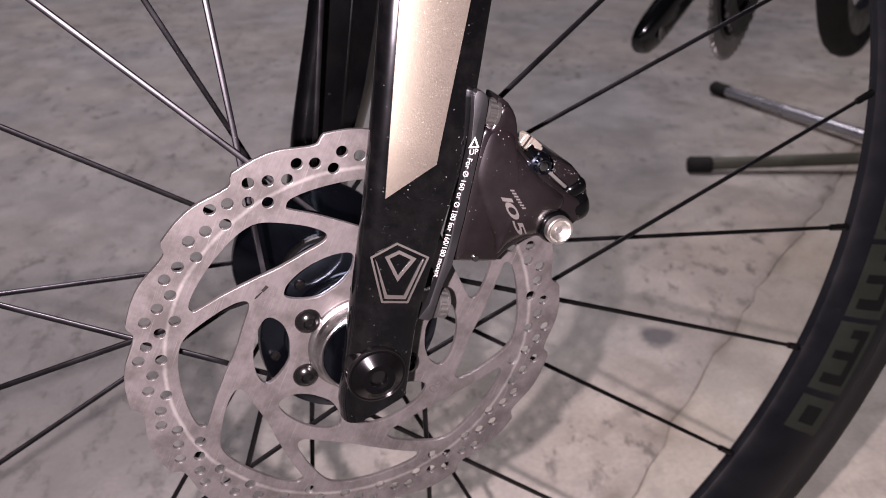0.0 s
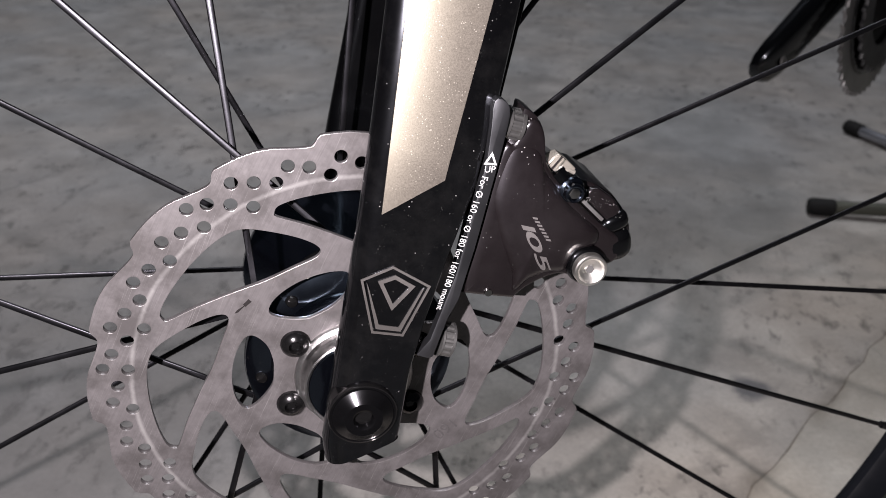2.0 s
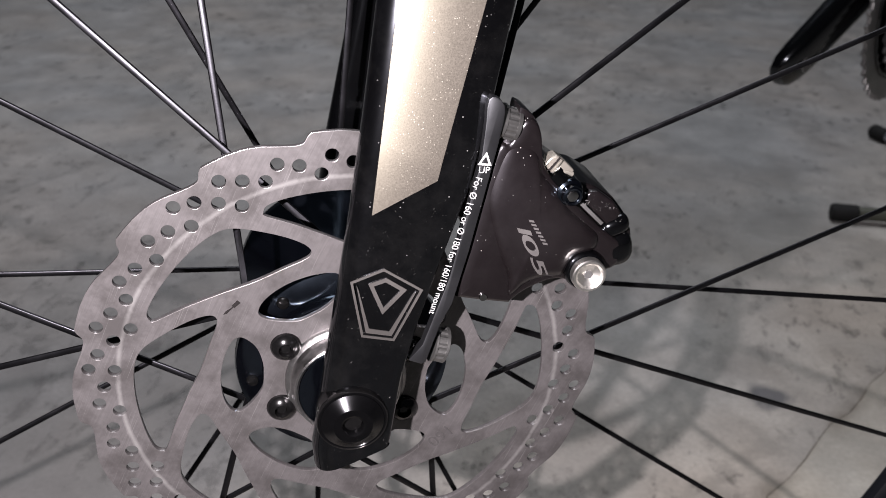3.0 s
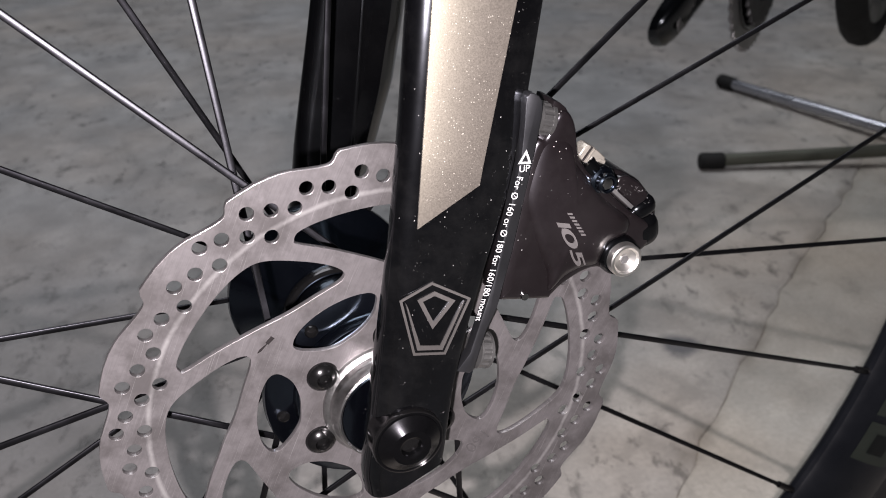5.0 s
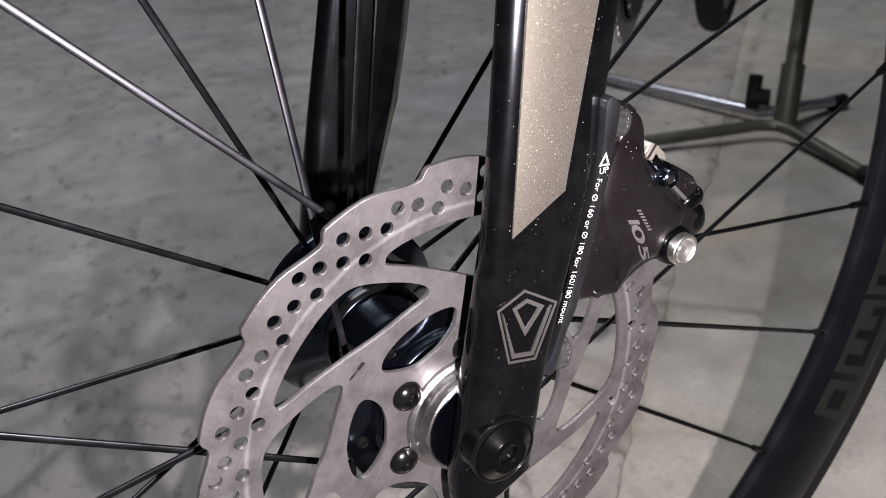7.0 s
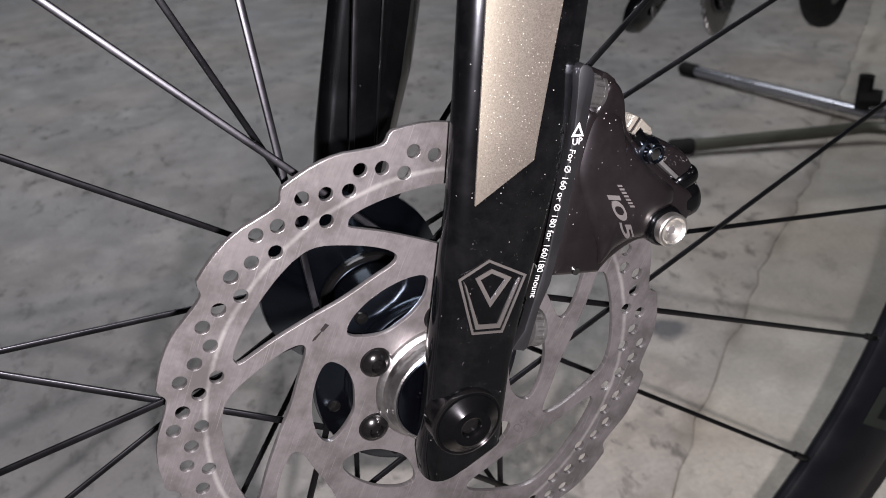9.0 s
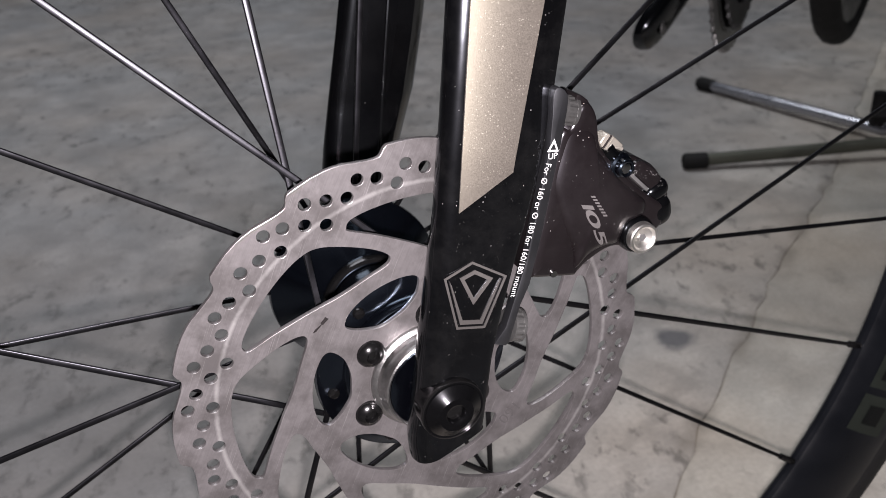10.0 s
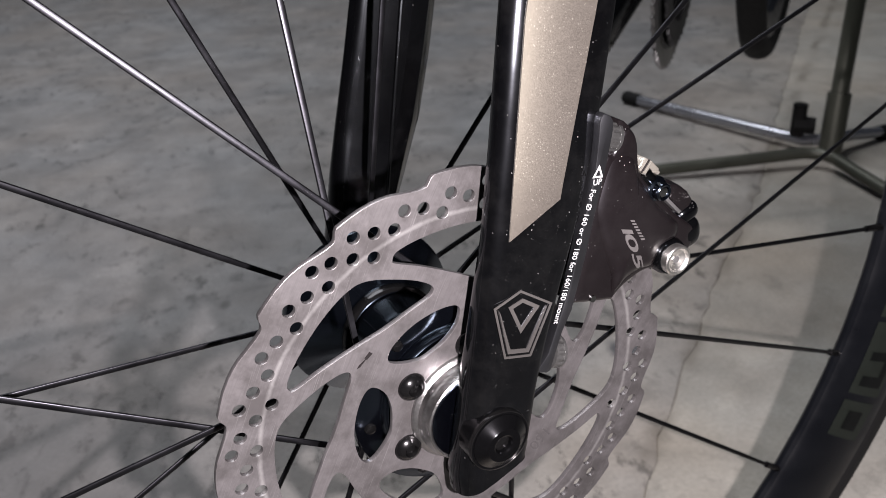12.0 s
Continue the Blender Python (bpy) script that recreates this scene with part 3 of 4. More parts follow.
def bladed(a, b):
    """A spoke: round at both ends, drawn flat in between, its broad face square to the axle."""
    along = (b - a).normalized()
    across = along.cross(Vector((0, 1, 0))).normalized()
    over = across.cross(along)
    flat = ((0.74, 0.47), (0.97, 0.36), (1.08, 0.13), (1.08, -0.13), (0.97, -0.36), (0.74, -0.47))
    flat += tuple((-u, -w) for u, w in flat)
    rings = []
    for f, k in ((0.0, 0), (0.085, 0), (0.12, 1), (0.86, 1), (0.91, 0), (1.0, 0)):
        p = a + (b - a) * f
        rings.append([p + (across * (u if k else u / math.hypot(u, w) * 0.98) + over * (w if k else w / math.hypot(u, w) * 0.98)) / 1000 for u, w in flat])
    return loft(rings)


for k in range(24):
    a = radians(NIPPLE - 15 * k)
    out = Vector((0.2735 * math.cos(a), RIM_Y, AX + 0.2735 * math.sin(a)))
    if k % 2:
        h, r, y = a, 0.0270, 0.0282
    else:
        h, r, y = a + radians(-62 if k % 4 == 0 else 62), 0.0290, -0.0335 + (0.0012 if k % 4 else -0.0012)
    inn = Vector((r * math.cos(h), y, AX + r * math.sin(h)))
    d = (inn - out).normalized()
    sp = part("spoke", bladed(out, inn), SPOKE_BLACK, bike)
    part("nipple", rod(out - d * 0.001, out + d * 0.0105, 0.0019, 0.0017, 10), BOLT_BLACK, sp)
    eye = inn + Vector((0, -0.0006 if y < 0 else -0.0020, 0))
    part("spoke_head", lathe([(0.0006, -0.0020), (0.0016, -0.0017), (0.0021, -0.0008), (0.0021, 0.0012)], eye, 14), BOLT_BLACK, sp)


def rim_mark(r0, r1, a0, a1, ink, lift, name="rim_decal"):
    """A patch of ink on the near flank of the rim between two radii and two angles."""
    rs = [r0 + (r1 - r0) * i / 5 for i in range(6)]
    n = max(2, int((a1 - a0) / 1.0))
    rings = []
    for j in range(n + 1):
        a = radians(a0 + (a1 - a0) * j / n)
        rings.append([(r * math.cos(a), RIM_Y - lerp(FLANK, r) - lift, AX + r * math.sin(a)) for r in rs])
    part(name, loft(rings, False, False), ink, rim, "grey-green printed mark" if ink == RIM_INK else "dark printed mark")


for a0, a1 in ((-28.6, -24.3), (-23.5, -15.1), (-14.5, -6.1), (-5.5, 2.9), (3.5, 11.9)):
    rim_mark(0.2840, 0.3075, a0, a1, RIM_INK, 0.0003)
for base in (-23.5, -14.5, -5.5, 3.5):
    for a0, a1, r0, r1 in ((1.0, 2.2, 0.2880, 0.3040), (2.2, 6.6, 0.2995, 0.3040), (4.0, 5.0, 0.2880, 0.2995), (6.6, 7.6, 0.2930, 0.3040)):
        rim_mark(r0, r1, base + a0, base + a1, RIM_DARK, 0.0006)
rim_mark(0.2900, 0.3010, -27.6, -25.4, RIM_DARK, 0.0006)

# ---- brake mount adapter ----
ADAPT = [(36.2, 90.6), (36.6, 92.6), (37.4, 93.4), (38.6, 93.2), (40.0, 92.2), (40.8, 90.9), (41.0, 89.0), (40.7, 86.4), (39.6, 80), (33.2, 50), (29.0, 33.5), (25.8, 27.0), (21.9, 14.6), (20.6, 14.0), (16.8, 15.6), (20.8, 20.5), (28.0, 42), (35.3, 76), (36.1, 86)]
adapter = part("brake_adapter", prism([W(*p) for p in ADAPT], -0.0613, -0.0578, 0.00035), ADAPTER_BLACK, bike, "black brake mount adapter with white lettering")
down = Vector((23.4 - 36.9, 0, 31.5 - 78.5)).normalized()
side_dir = Vector((-down.z, 0, down.x))
part("lettering", lettering("For \u00d8 160 or \u00d8 180 for 160/180 mount", 0.0027, axes((0.03493, -0.06140, AX + 0.0717), down, side_dir), 0.00006, length=0.0426), WHITE_INK, adapter, "white printed words")
part("lettering", lettering("UP", 0.0026, axes((0.0346, -0.06140, AX + 0.0736), (1, 0, -0.05), (0.05, 0, 1)), 0.00006), WHITE_INK, adapter, "white printed word")
bm = flat_curve([[(-0.0019, -0.0016), (0.0019, -0.0016), (0, 0.0022)], [(-0.00105, -0.00105), (0.00105, -0.00105), (0, 0.0010)]], 0.00012)
bm.transform(axes((0.0364, -0.06142, AX + 0.0765), (0.99, 0, -0.12), (0.12, 0, 0.99)))
part("triangle_mark", bm, WHITE_INK, adapter, "white printed triangle")


def knurled_bolt(centre, direction, r, length, parent, name="bolt"):
    """A socket bolt with a knurled head."""
    d = Vector(direction).normalized()
    m = d.to_track_quat("Z", "Y").to_matrix()
    rings = []
    for t, s in ((0, 1.0), (0.02, 1.06), (0.16, 1.06), (0.18, 0.96), (0.74, 0.96), (0.76, 1.04), (0.95, 1.04), (1.0, 0.97), (1.0, 0.55), (0.6, 0.5)):
        ring = []
        for i in range(56):
            a = 2 * math.pi * i / 56
            rr = r * s * (1 + (0.06 if i % 4 < 2 and 0.17 < t < 0.75 else 0))
            ring.append(Vector(centre) + m @ Vector((rr * math.cos(a), rr * math.sin(a), t * length)))
        rings.append(ring)
    return part(name, loft(rings), KNURL, parent, "grey steel socket bolt with knurled head", 20)


rearward = Vector((0.96, 0, -0.27))
knurled_bolt((0.0412, -0.0556, AX + 0.0850), rearward, 0.0045, 0.0050, adapter)
knurled_bolt((0.0246, -0.0550, AX + 0.0172), rearward, 0.0052, 0.0044, adapter)

# ---- brake caliper ----
BODY = [(40.2, 79.0), (43.2, 80.2), (45.6, 84.4), (47.6, 86.8), (50.2, 86.0), (51.8, 82.8), (52.4, 78.0), (53.4, 73.6), (56.4, 69.2), (61.0, 64.2), (66.5, 58.4), (71.0, 54.4), (75.5, 51.0), (79.0, 47.5), (79.4, 43.6), (76.8, 40.6), (73.6, 39.6),
        (72.7, 36.4), (69.2, 34.0), (65.4, 35.4), (62.0, 37.8), (57.0, 37.6), (50.2, 34.6), (46.2, 31.4), (44.6, 31.2), (32.0, 33.6), (31.0, 34.6), (31.2, 40.0), (34.2, 52.0), (36.8, 65.0)]
HEART = (53.0, 55.0)


def domed(points, steps, smooth=4):
    """A body with a gently domed outer face: rows of (depth y in mm, share drawn in towards the middle)."""
    line = smooth_outline(points, smooth)
    rings = []
    for y, k in steps:
        rings.append([(*W(x + (HEART[0] - x) * k, z + (HEART[1] - z) * k)[:1], y / 1000, W(x + (HEART[0] - x) * k, z + (HEART[1] - z) * k)[1]) for x, z in line])
    return loft(rings)


def blob(centre, radii, lean):
    """A rounded swelling: centre and half sizes in millimetres, leaning in the wheel plane."""
    bm = bmesh.new()
    bmesh.ops.create_uvsphere(bm, u_segments=28, v_segments=16, radius=1.0)
    for v in bm.verts:
        v.co = Vector([math.copysign(abs(c) ** 0.8, c) * r / 1000 for c, r in zip(v.co, radii)])
    bm.transform(Matrix.Translation((centre[0] / 1000, centre[1] / 1000, AX + centre[2] / 1000)) @ Matrix.Rotation(radians(-lean), 4, "Y"))
    return bm


caliper = part("brake_caliper", domed(BODY, ((-46.8, 0.02), (-47.4, 0.0), (-57.4, 0.0), (-58.3, 0.012), (-58.9, 0.03), (-59.2, 0.06), (-59.3, 0.2))), CALIPER_PAINT, bike, "dark brown-black two-piston brake caliper with dust", 50)
# the raised face leans outwards towards the bolt and swells over the piston
FACE = [(41.6, 78.6), (44.5, 80.6), (48.5, 80.2), (51.2, 77.4), (52.6, 72.5), (56.2, 67.2), (61.0, 60.6), (66.4, 55.6), (70.2, 51.8), (69.6, 47.8), (64.6, 46.2), (62.2, 42.6), (60.4, 40.2), (55.5, 40.0), (50.0, 38.0), (46.0, 34.8), (45.4, 40.3), (42.7, 47.5), (40.4, 54.3), (38.2, 63.0), (39.4, 71.0)]
bm = domed(FACE, ((-56.0, -0.03), (-58.9, -0.03), (-59.5, 0.0), (-60.1, 0.05), (-60.6, 0.12), (-60.90, 0.20), (-61.12, 0.32), (-61.34, 0.46), (-61.50, 0.60), (-61.60, 0.76), (-61.64, 0.92)))
for v in bm.verts:
    if v.co.y < -0.058:
        v.co.y += -0.020 * (v.co.x - 0.052) + 0.035 * (v.co.z - AX - 0.052)
face = BVHTree.FromBMesh(bm)
part("caliper_face", bm, CALIPER_PAINT, caliper, "smooth sloping raised face", 40)
part("caliper_back", prism([W(*p) for p in ((40, 80), (50, 82), (54, 72), (68, 60), (76, 50), (72, 42), (58, 44), (44, 40), (36, 46))], -0.0410, -0.0270, 0.0016, 2), CALIPER_PAINT, caliper, "inner caliper half")
part("caliper_bridge", prism([W(*p) for p in ((54.5, 73.0), (57.5, 71.8), (64.6, 66.6), (69.0, 65.6), (75.5, 61.6), (79.4, 56.8), (82.2, 51.2), (83.0, 46.6), (80.4, 41.2), (76.0, 39.8), (72, 44.0), (64, 56), (56.5, 66))], -0.0558, -0.0300, 0.0020, 3), CALIPER_PAINT, caliper, "bridge between the caliper halves")
part("bridge_panel", prism([W(*p) for p in ((67.4, 60.4), (66.6, 63.4), (67.6, 64.6), (70.2, 64.6), (75.0, 61.2), (77.6, 57.6), (76.2, 55.2), (73.4, 54.2))], -0.0580, -0.0540, 0.0009, 3), CALIPER_PAINT, caliper, "flat dusty panel of the bridge")
part("edge_plate", prism([W(*p) for p in ((64.4, 61.4), (65.2, 62.2), (72.2, 55.4), (71.4, 54.6))], -0.0590, -0.0560, 0.0002), DULL_STEEL, caliper, "thin worn plate edge")
part("lobe", blob((76.4, -55.6, 53.2), (4.6, 3.6, 3.2), 24), GLOSS_BLACK, caliper, "glossy rounded cylinder")
part("lobe", blob((77.6, -54.8, 45.8), (5.4, 4.6, 5.6), 10), GLOSS_BLACK, caliper, "glossy rounded end of the bridge")
part("mount_ear", prism([W(*p) for p in ((42.2, 79.2), (43.4, 81.0), (45.0, 84.6), (45.8, 89.6), (47.6, 88.8), (49.6, 87.1), (51.6, 83.6), (52.4, 78.2), (51.6, 75.6), (46.0, 76.4))], -0.0580, -0.0480, 0.0007), CALIPER_PAINT, caliper, "flat dusty mounting ear")
part("lug", lathe([(0.0051, -0.0618), (0.0056, -0.0615), (0.0060, -0.0606), (0.0062, -0.0596), (0.0062, -0.050)], (0.0677, 0, AX + 0.0414), 36), GLOSS_BLACK, caliper, "round black bolt lug")
bolt = part("bleed_bolt", lathe([(0.0004, -0.0630), (0.0012, -0.0629), (0.0018, -0.0632), (0.0034, -0.0638), (0.0041, -0.0645), (0.0047, -0.0645), (0.0050, -0.0641), (0.0050, -0.060)], (0.0677, 0, AX + 0.0414), 40), BRIGHT, caliper, "polished steel bolt head with dished face", 20)
part("socket", prism([(0.0677 + 0.0013 * math.cos(math.pi / 3 * i), AX + 0.0414 + 0.0013 * math.sin(math.pi / 3 * i)) for i in range(6)], -0.0634, -0.0626), DULL_STEEL, bolt)
part("bleed_tube", tube([(x / 1000, -0.0562, AX + z / 1000) for x, z in ((56.4, 70.8), (57.0, 70.2), (60.0, 66.9), (63.6, 62.8), (64.4, 61.9))], 0.0033, 20), GLOSS_BLACK, caliper, "short dusty black tube")
screw = part("bleed_screw", lathe([(0.0017, -0.0618), (0.0019, -0.0624), (0.0024, -0.0626), (0.0028, -0.0622), (0.0029, -0.0614), (0.0029, -0.0600), (0.0036, -0.0596), (0.0040, -0.0588), (0.0040, -0.054)], (0.0612, 0, AX + 0.0652), 32), HUB_BLACK, caliper, "black bleed screw with bright hexagon", 25)
part("socket", prism([(0.0612 + 0.0018 * math.cos(math.pi / 3 * i), AX + 0.0652 + 0.0018 * math.sin(math.pi / 3 * i)) for i in range(6)], -0.0622, -0.0600, 0.0003), STEEL, screw, "bright worn hexagon")
pad_clip = part("pad_clip", prism([W(*p) for p in ((53.8, 73.4), (55.2, 75.2), (56.9, 75.8), (58.4, 75.0), (62.2, 71.4), (61.6, 70.2), (59.0, 71.2), (56.6, 70.4), (55.0, 71.4))], -0.0584, -0.0535, 0.0005, 3), BRASS, caliper, "pale folded metal clip")
part("clip_roll", tube([(x / 1000, -0.0580, AX + z / 1000) for x, z in ((57.0, 70.3), (58.4, 71.0), (60.2, 71.0), (61.9, 70.1))], 0.0007, 10), BRASS, pad_clip, "rolled edge of the clip")
part("clip_slot", prism([W(*p) for p in ((54.6, 71.8), (55.1, 71.5), (58.0, 75.0), (57.5, 75.4))], -0.0587, -0.0578), DARK_MARK, pad_clip, "dark slot in the clip")
part("clip_blade", prism([W(*p) for p in ((55.3, 71.6), (56.0, 71.3), (58.3, 74.6), (57.9, 75.0))], -0.0594, -0.0580, 0.0001), BRASS, pad_clip, "upturned edge of the clip")
part("pad_pin", rod((0.0383, -0.0578, AX + 0.0340), (0.0383, -0.0598, AX + 0.0340), 0.0013, 0.0011, 16), STEEL, caliper, "small bright pin end")
part("rivet", rod((0.0349, -0.0578, AX + 0.0450), (0.0349, -0.0590, AX + 0.0450), 0.0007, 0.0005, 12), STEEL, caliper, "tiny bright rivet")


def printed(name, bm):
    """Thin grey ink that follows the swelling of the caliper's face."""
    for v in bm.verts:
        hit = face.ray_cast(Vector((v.co.x, -0.08, v.co.z)), Vector((0, 1, 0)))[0]
        v.co.y += (hit.y if hit else -0.0605) - 0.00016
    part(name, bm, DIM_INK, caliper, "grey printed mark")


# the slanted model number runs down the face, the maker's name beside it is only bars
slant = Matrix(((0.41, 0.97, 0, 0.0470), (0, 0, -1, 0), (-0.91, -0.24, 0, AX + 0.0580), (0, 0, 0, 1)))
printed("number", lettering("1", 0.0056, slant, 0.00012, length=0.0040, bold=0.015))
printed("number", lettering("05", 0.0056, slant @ Matrix.Translation((0.0040, 0, 0)), 0.00012, length=0.0148, bold=0.015))
for i in range(7):
    x, z = 49.4 + 0.72 * i, 58.6 - 1.16 * i
    printed("small_mark", prism([W(*p) for p in ((x, z), (x + 1.45, z - 0.30), (x + 1.72, z - 0.92), (x + 0.27, z - 0.62))], -0.00008, 0.0002))


def grains(name, parent, spots, size, seed, mat):
    """Loose dust: small uneven crumbs and slivers lying on a surface, each at (x, y, z)."""
    r = random.Random(seed)
    bm = bmesh.new()
    for x, y, z in spots:
        a, s = r.uniform(0, math.pi), size * r.choice((0.5, 0.6, 0.7, 0.9, 1.4))
        long = s * r.choice((1.0, 1.3, 1.8, 3.5))
        u, w = Vector((math.cos(a), 0, math.sin(a))), Vector((-math.sin(a), 0, math.cos(a)))
        c = Vector((x, y, z))
        base = [bm.verts.new(c + u * long * p + w * s * q) for p, q in ((-1, -0.2), (0.1, -0.8), (1, 0.1), (-0.2, 0.9))]
        top = bm.verts.new(c + Vector((0, -s * 0.8, 0)))
        for i in range(4):
            bm.faces.new((base[i], base[(i + 1) % 4], top))
    bmesh.ops.recalc_face_normals(bm, faces=bm.faces)
    return part(name, bm, mat, parent, "pale dust grains")


rng = random.Random(23)
spots = []
for _ in range(800):
    v = rng.uniform(-18, 150)
    f, r = lerp(LEG_FRONT, v), lerp(LEG_REAR, v)
    spots.append((W(f + (r - f) * rng.uniform(0.20, 0.95), 0)[0], -0.0655 + 0.000085 * max(0, v - 10), AX + v / 1000))
grains("dust", near_leg, spots, 0.00005, 3, DUST)
spots = []
for k in range(150):
    v = rng.uniform(-17, 70) if k % 3 else rng.uniform(40, 150)
    f, r = lerp(LEG_FRONT, v), lerp(LEG_REAR, v)
    spots.append((W(f + (r - f) * rng.choice((rng.uniform(0.12, 0.35), rng.uniform(0.2, 0.95))), 0)[0], -0.0655 + 0.000085 * max(0, v - 10), AX + v / 1000))
grains("dust", near_leg, spots, 0.00007, 6, DUST)
spots = []
for _ in range(30):
    x, z = HEART[0] + rng.gauss(0, 8.0), HEART[1] + rng.gauss(4, 9.0)
    if x < 44 or abs(x - HEART[0]) + abs(z - HEART[1]) > 17:
        continue
    spots.append((*W(x, z)[:1], -0.0612, W(x, z)[1]))
grains("dust", caliper, spots, 0.00010, 4, DUST)
spots = []
for (x0, z0), (x1, z1), n in (((42.6, 79.4), (47.5, 80.2), 26), ((53.0, 75.0), (56.0, 70.4), 18), ((56.0, 70.4), (63.0, 62.0), 34), ((66.0, 62.0), (75.0, 59.5), 30), ((64.0, 57.0), (70.0, 52.0), 22), ((75.5, 58.0), (79.0, 50.0), 14)):
    for _ in range(n):
        f = rng.random()
        x, z = x0 + (x1 - x0) * f + rng.gauss(0, 0.7), z0 + (z1 - z0) * f + rng.gauss(0, 0.7)
        spots.append((W(x, z)[0], -0.0584 - rng.uniform(0, 0.0008), W(x, z)[1]))
grains("dust", caliper, spots, 0.00014, 5, DUST)

# ---- rear of the bicycle, seen past the wheel ----
TURN_BIKE = radians(53)
AWAY = Vector((math.cos(TURN_BIKE), math.sin(TURN_BIKE), 0))
RIGHT = Vector((-math.sin(TURN_BIKE), math.cos(TURN_BIKE), 0))


def standing(centre):
    """A matrix that turns a lathe on the y axis to the bicycle's heading, in the yard."""
    return YARD @ axes(centre, AWAY, RIGHT)


def placed(bm, m):
    bm.transform(m)
    return bm


rear = standing((0.749, 0.9386, 0.522))
back_tyre = part("rear_tyre", placed(lathe([(0.308, -0.012), (0.316, -0.017), (0.324, -0.019), (0.333, -0.0165), (0.339, -0.010), (0.341, 0), (0.339, 0.010), (0.333, 0.0165), (0.324, 0.019), (0.316, 0.017), (0.308, 0.012)], (0, 0, 0), 120, False), rear), RUBBER, bike, "black rear tyre")
part("rear_rim", placed(lathe([(0.2700, 0.0), (0.275, 0.008), (0.292, 0.0125), (0.311, 0.0125), (0.311, -0.0125), (0.292, -0.0125), (0.275, -0.008), (0.2700, 0.0)], (0, 0, 0), 120, False), rear), CARBON, back_tyre, "black rear rim")


def toothed(r, teeth, hole):
    out = []
    for i in range(teeth):
        for f, rr in ((0.0, r - 0.004), (0.25, r - 0.004), (0.42, r), (0.58, r), (0.75, r - 0.004)):
            a = 2 * math.pi * (i + f) / teeth
            out.append((rr * math.cos(a), rr * math.sin(a)))
    inner = [(hole * math.cos(a), hole * math.sin(a)) for a in (2 * math.pi * i / 60 for i in range(60))]
    return out, inner


ring_place = YARD @ axes((0.4375, 0.625, 0.362), AWAY, (0, 0, 1))
bm = flat_curve(list(toothed(0.101, 50, 0.078)), 0.0035, 0.0004)
bm.transform(ring_place)
chainring = part("chainring", bm, DULL_STEEL, bike, "toothed dark steel chainring")
bm = flat_curve(list(toothed(0.075, 34, 0.050)), 0.0035, 0.0004)
bm.transform(ring_place @ Matrix.Translation((0, 0, 0.008)))
part("inner_chainring", bm, MATT_BLACK, chainring, "small black inner chainring")
bm = flat_curve([[(0.079 * math.cos(t), 0.079 * math.sin(t)) for t in (2 * math.pi * i / 40 for i in range(40))]], 0.008, 0.001)
bm.transform(ring_place)
part("spider", bm, GLOSS_BLACK, chainring, "gloss black crank spider")

CE, CT = Vector((0.3243, 0.5504, 0.310)), Vector((0.4113, 0.5874, 0.415))
along = (CT - CE).normalized()
thick = RIGHT
rings = []
wide = along.cross(thick).normalized()
for s, wdt, th in ((-0.022, 0.010, 0.006), (-0.018, 0.017, 0.008), (-0.008, 0.0212, 0.0105), (0.006, 0.0222, 0.012), (0.03, 0.0220, 0.0125), (0.12, 0.024, 0.013), (0.16, 0.025, 0.013)):
    c = CE + along * s
    rings.append([YARD @ (c + wide * wdt * math.copysign(abs(math.cos(t)) ** 0.7, math.cos(t)) + thick * th * math.copysign(abs(math.sin(t)) ** 0.7, math.sin(t))) for t in (2 * math.pi * i / 20 for i in range(20))])
crank = part("crank_arm", loft(rings), GLOSS_BLACK, bike, "gloss black crank arm without a pedal")
part("pedal_hole", rod(YARD @ (CE - thick * 0.0122), YARD @ (CE - thick * 0.0110), 0.0078, 0.0078, 24), DULL_STEEL, crank, "bare threaded pedal hole")

# ---- repair stand ----
stand = new("repair_stand")
tagged(stand, "chromed and olive-grey tubular repair stand with black rubber feet", "repair stand")


def yard(*p):
    return YARD @ Vector(p)


TUBE_R = 0.0094
CAPS = [((0.707, 1.312), (0.869, 0.974)), ((0.536, 0.928), (0.835, 0.905)), ((0.862, 0.690), (0.866, 0.880)), ((1.041, 0.994), (0.925, 0.965))]
part("leg", tube([yard(0.707, 1.312, 0.0128), yard(0.800, 1.118, 0.017), yard(0.869, 0.974, 0.020), yard(0.898, 0.940, 0.030)], TUBE_R), CHROME, stand, "bright chromed tube")
part("leg", tube([yard(0.536, 0.928, 0.0128), yard(0.74, 0.915, 0.020), yard(0.825, 0.909, 0.024), yard(0.850, 0.897, 0.024), yard(0.860, 0.872, 0.022), yard(0.862, 0.690, 0.0128)], TUBE_R), OLIVE_PAINT, stand, "dull olive-grey bent tube")
part("leg", tube([yard(1.041, 0.994, 0.0128), yard(0.95, 0.965, 0.024), yard(0.895, 0.940, 0.030)], TUBE_R), CHROME, stand, "bright chromed tube")
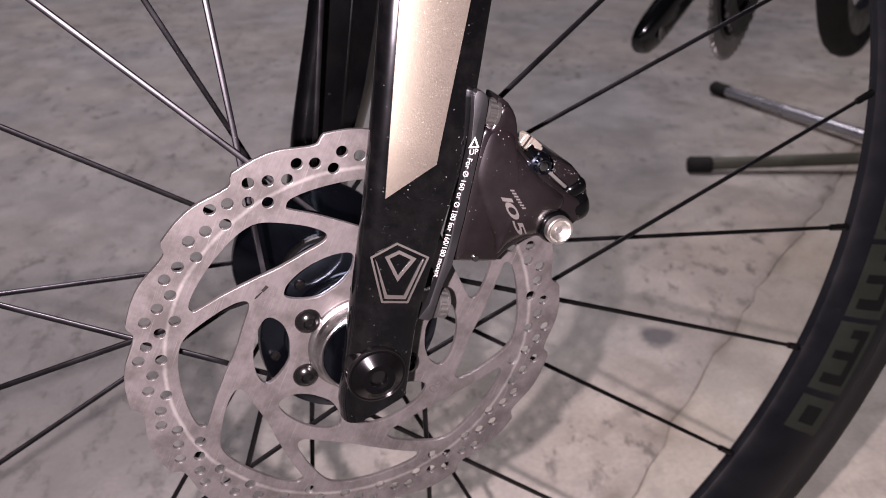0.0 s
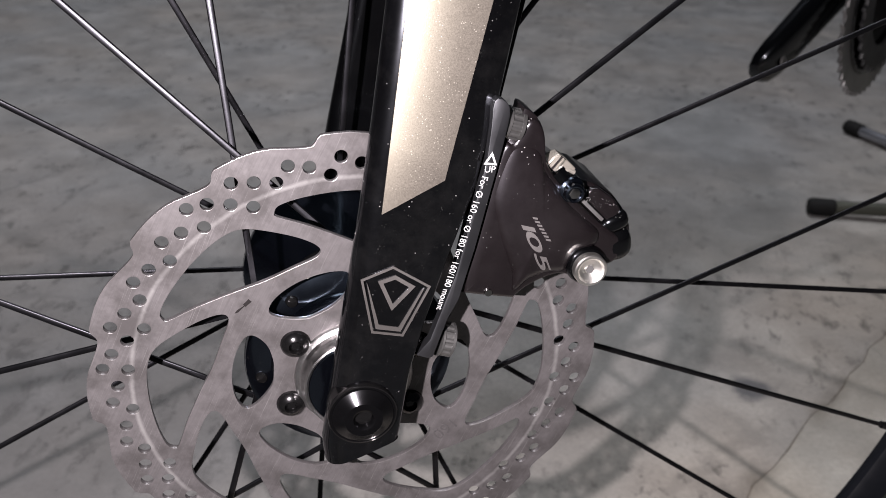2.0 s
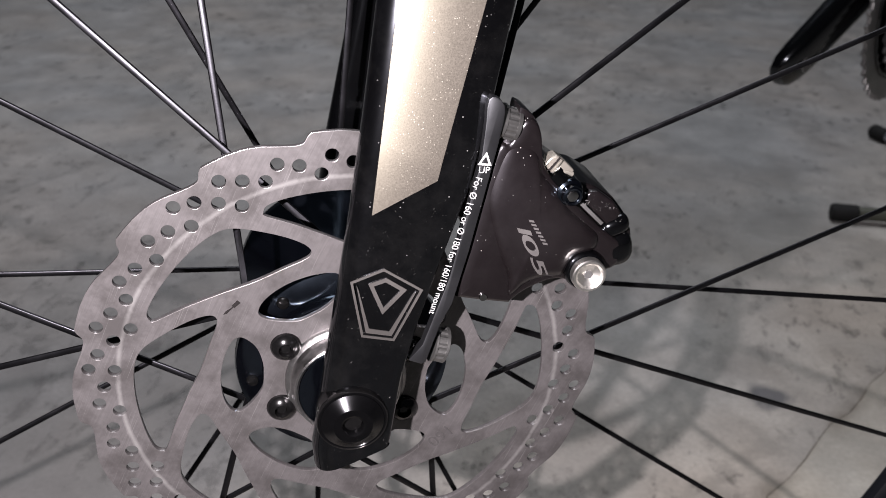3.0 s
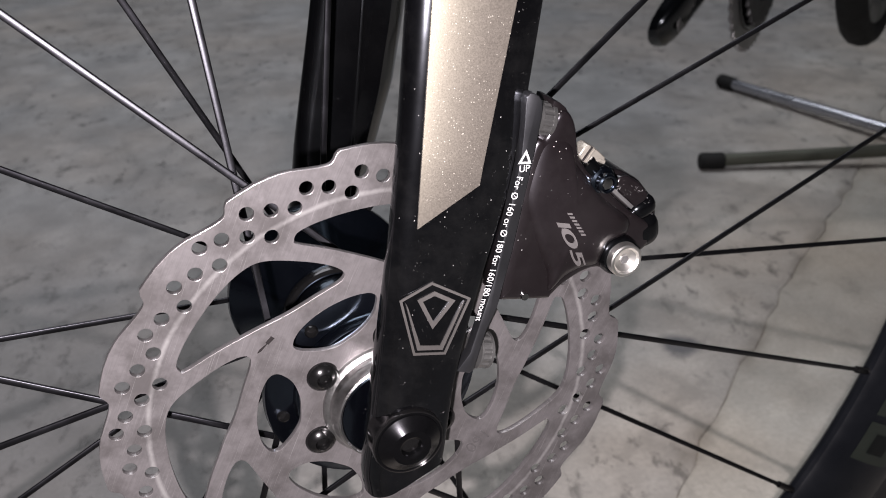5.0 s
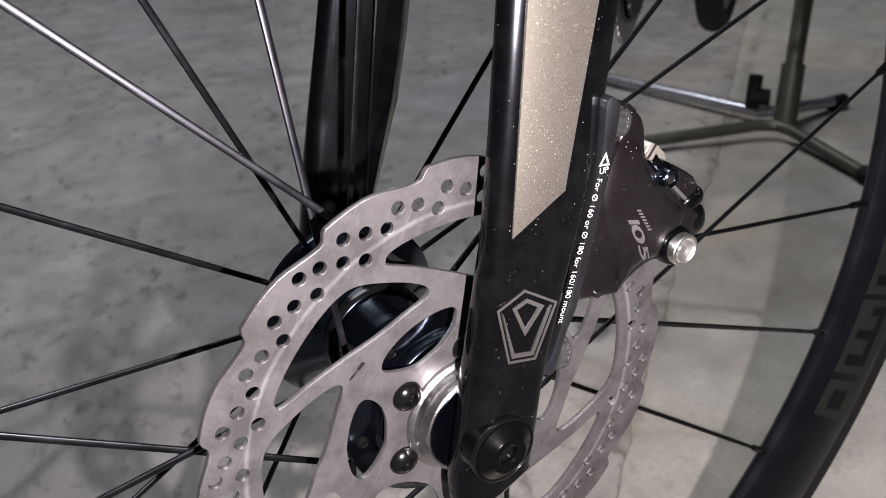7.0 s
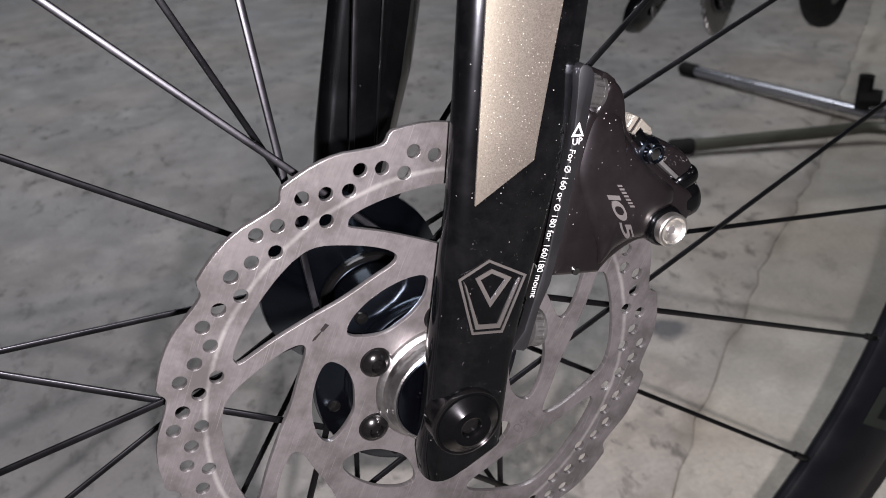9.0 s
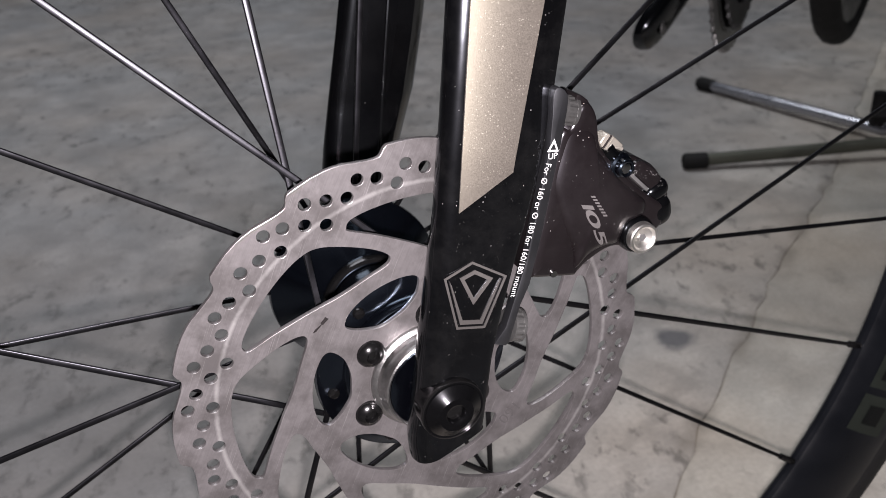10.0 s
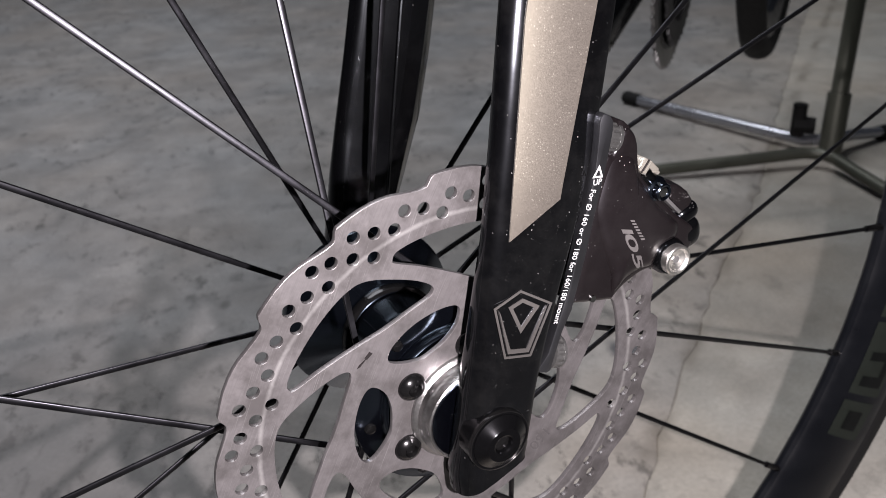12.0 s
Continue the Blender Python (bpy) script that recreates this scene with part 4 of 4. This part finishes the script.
for (x, y), (tx, ty) in CAPS:
    d = (Vector((x, y)) - Vector((tx, ty))).normalized()
    pts = [(x - 0.022 * d.x, y - 0.022 * d.y), (x - 0.020 * d.x, y - 0.020 * d.y), (x + 0.010 * d.x, y + 0.010 * d.y), (x + 0.014 * d.x, y + 0.014 * d.y)]
    bm = loft([[q for q in ring] for ring in [[yard(px, py, 0.0128) + (yard(px, py, 0.0128) - yard(px - d.x, py - d.y, 0.0128)).cross(Vector((0, 0, 1))).normalized() * rr * math.cos(t) + Vector((0, 0, rr * math.sin(t))) for t in (2 * math.pi * i / 18 for i in range(18))] for (px, py), rr in zip(pts, (0.0112, 0.0127, 0.0127, 0.0105))]])
    part("foot_cap", bm, RUBBER, stand, "black rubber end cap")
part("socket_tube", rod(yard(0.893, 0.936, 0.012), yard(0.900, 0.945, 0.105), 0.0185, 0.0185, 24), OLIVE_PAINT, stand, "grey socket of the upright")
part("post", rod(yard(0.899, 0.944, 0.09), yard(0.990, 1.045, 1.25), 0.0140, 0.0140, 24), OLIVE_PAINT, stand, "grey steel upright tube")
part("knob", rod(yard(0.872, 0.955, 0.050), yard(0.845, 0.972, 0.050), 0.014, 0.016, 8), RUBBER, stand, "black plastic clamp knob")
part("knob", rod(yard(0.850, 0.969, 0.032), yard(0.850, 0.969, 0.085), 0.0115, 0.0115, 14), RUBBER, stand)

# ---- weeds at the edge of the slab ----
rng = random.Random(11)


def weed_tuft(cx, cy, size, blades):
    bm = bmesh.new()
    for _ in range(blades):
        a, lean = rng.uniform(0, 6.28), rng.uniform(0.2, 1.0)
        length, wdt = size * rng.uniform(0.5, 1.0), size * rng.uniform(0.05, 0.10)
        bx, by = cx + rng.gauss(0, size * 0.30), cy + rng.gauss(0, size * 0.30)
        dx, dy = math.cos(a), math.sin(a)
        prev = None
        for s in range(5):
            f = s / 4
            w_ = wdt * math.sin(math.pi * (0.12 + 0.86 * f))
            h = length * (f - 0.35 * lean * f * f)
            o = length * lean * f * f * 0.8
            c = Vector((bx + dx * o, by + dy * o, max(0.0, h)))
            pair = [bm.verts.new(YARD @ (c + Vector((-dy * w_, dx * w_, 0)))), bm.verts.new(YARD @ (c + Vector((dy * w_, -dx * w_, 0))))]
            if prev:
                bm.faces.new((prev[0], prev[1], pair[1], pair[0]))
            prev = pair
    ob = new("weed", mesh_of("weed", bm, WEED))
    return tagged(ob, "small green weed growing on the dirty concrete", "weed", kind="stuff")


weed_tuft(1.47, 1.20, 0.085, 110)
weed_tuft(1.66, 1.40, 0.06, 60)
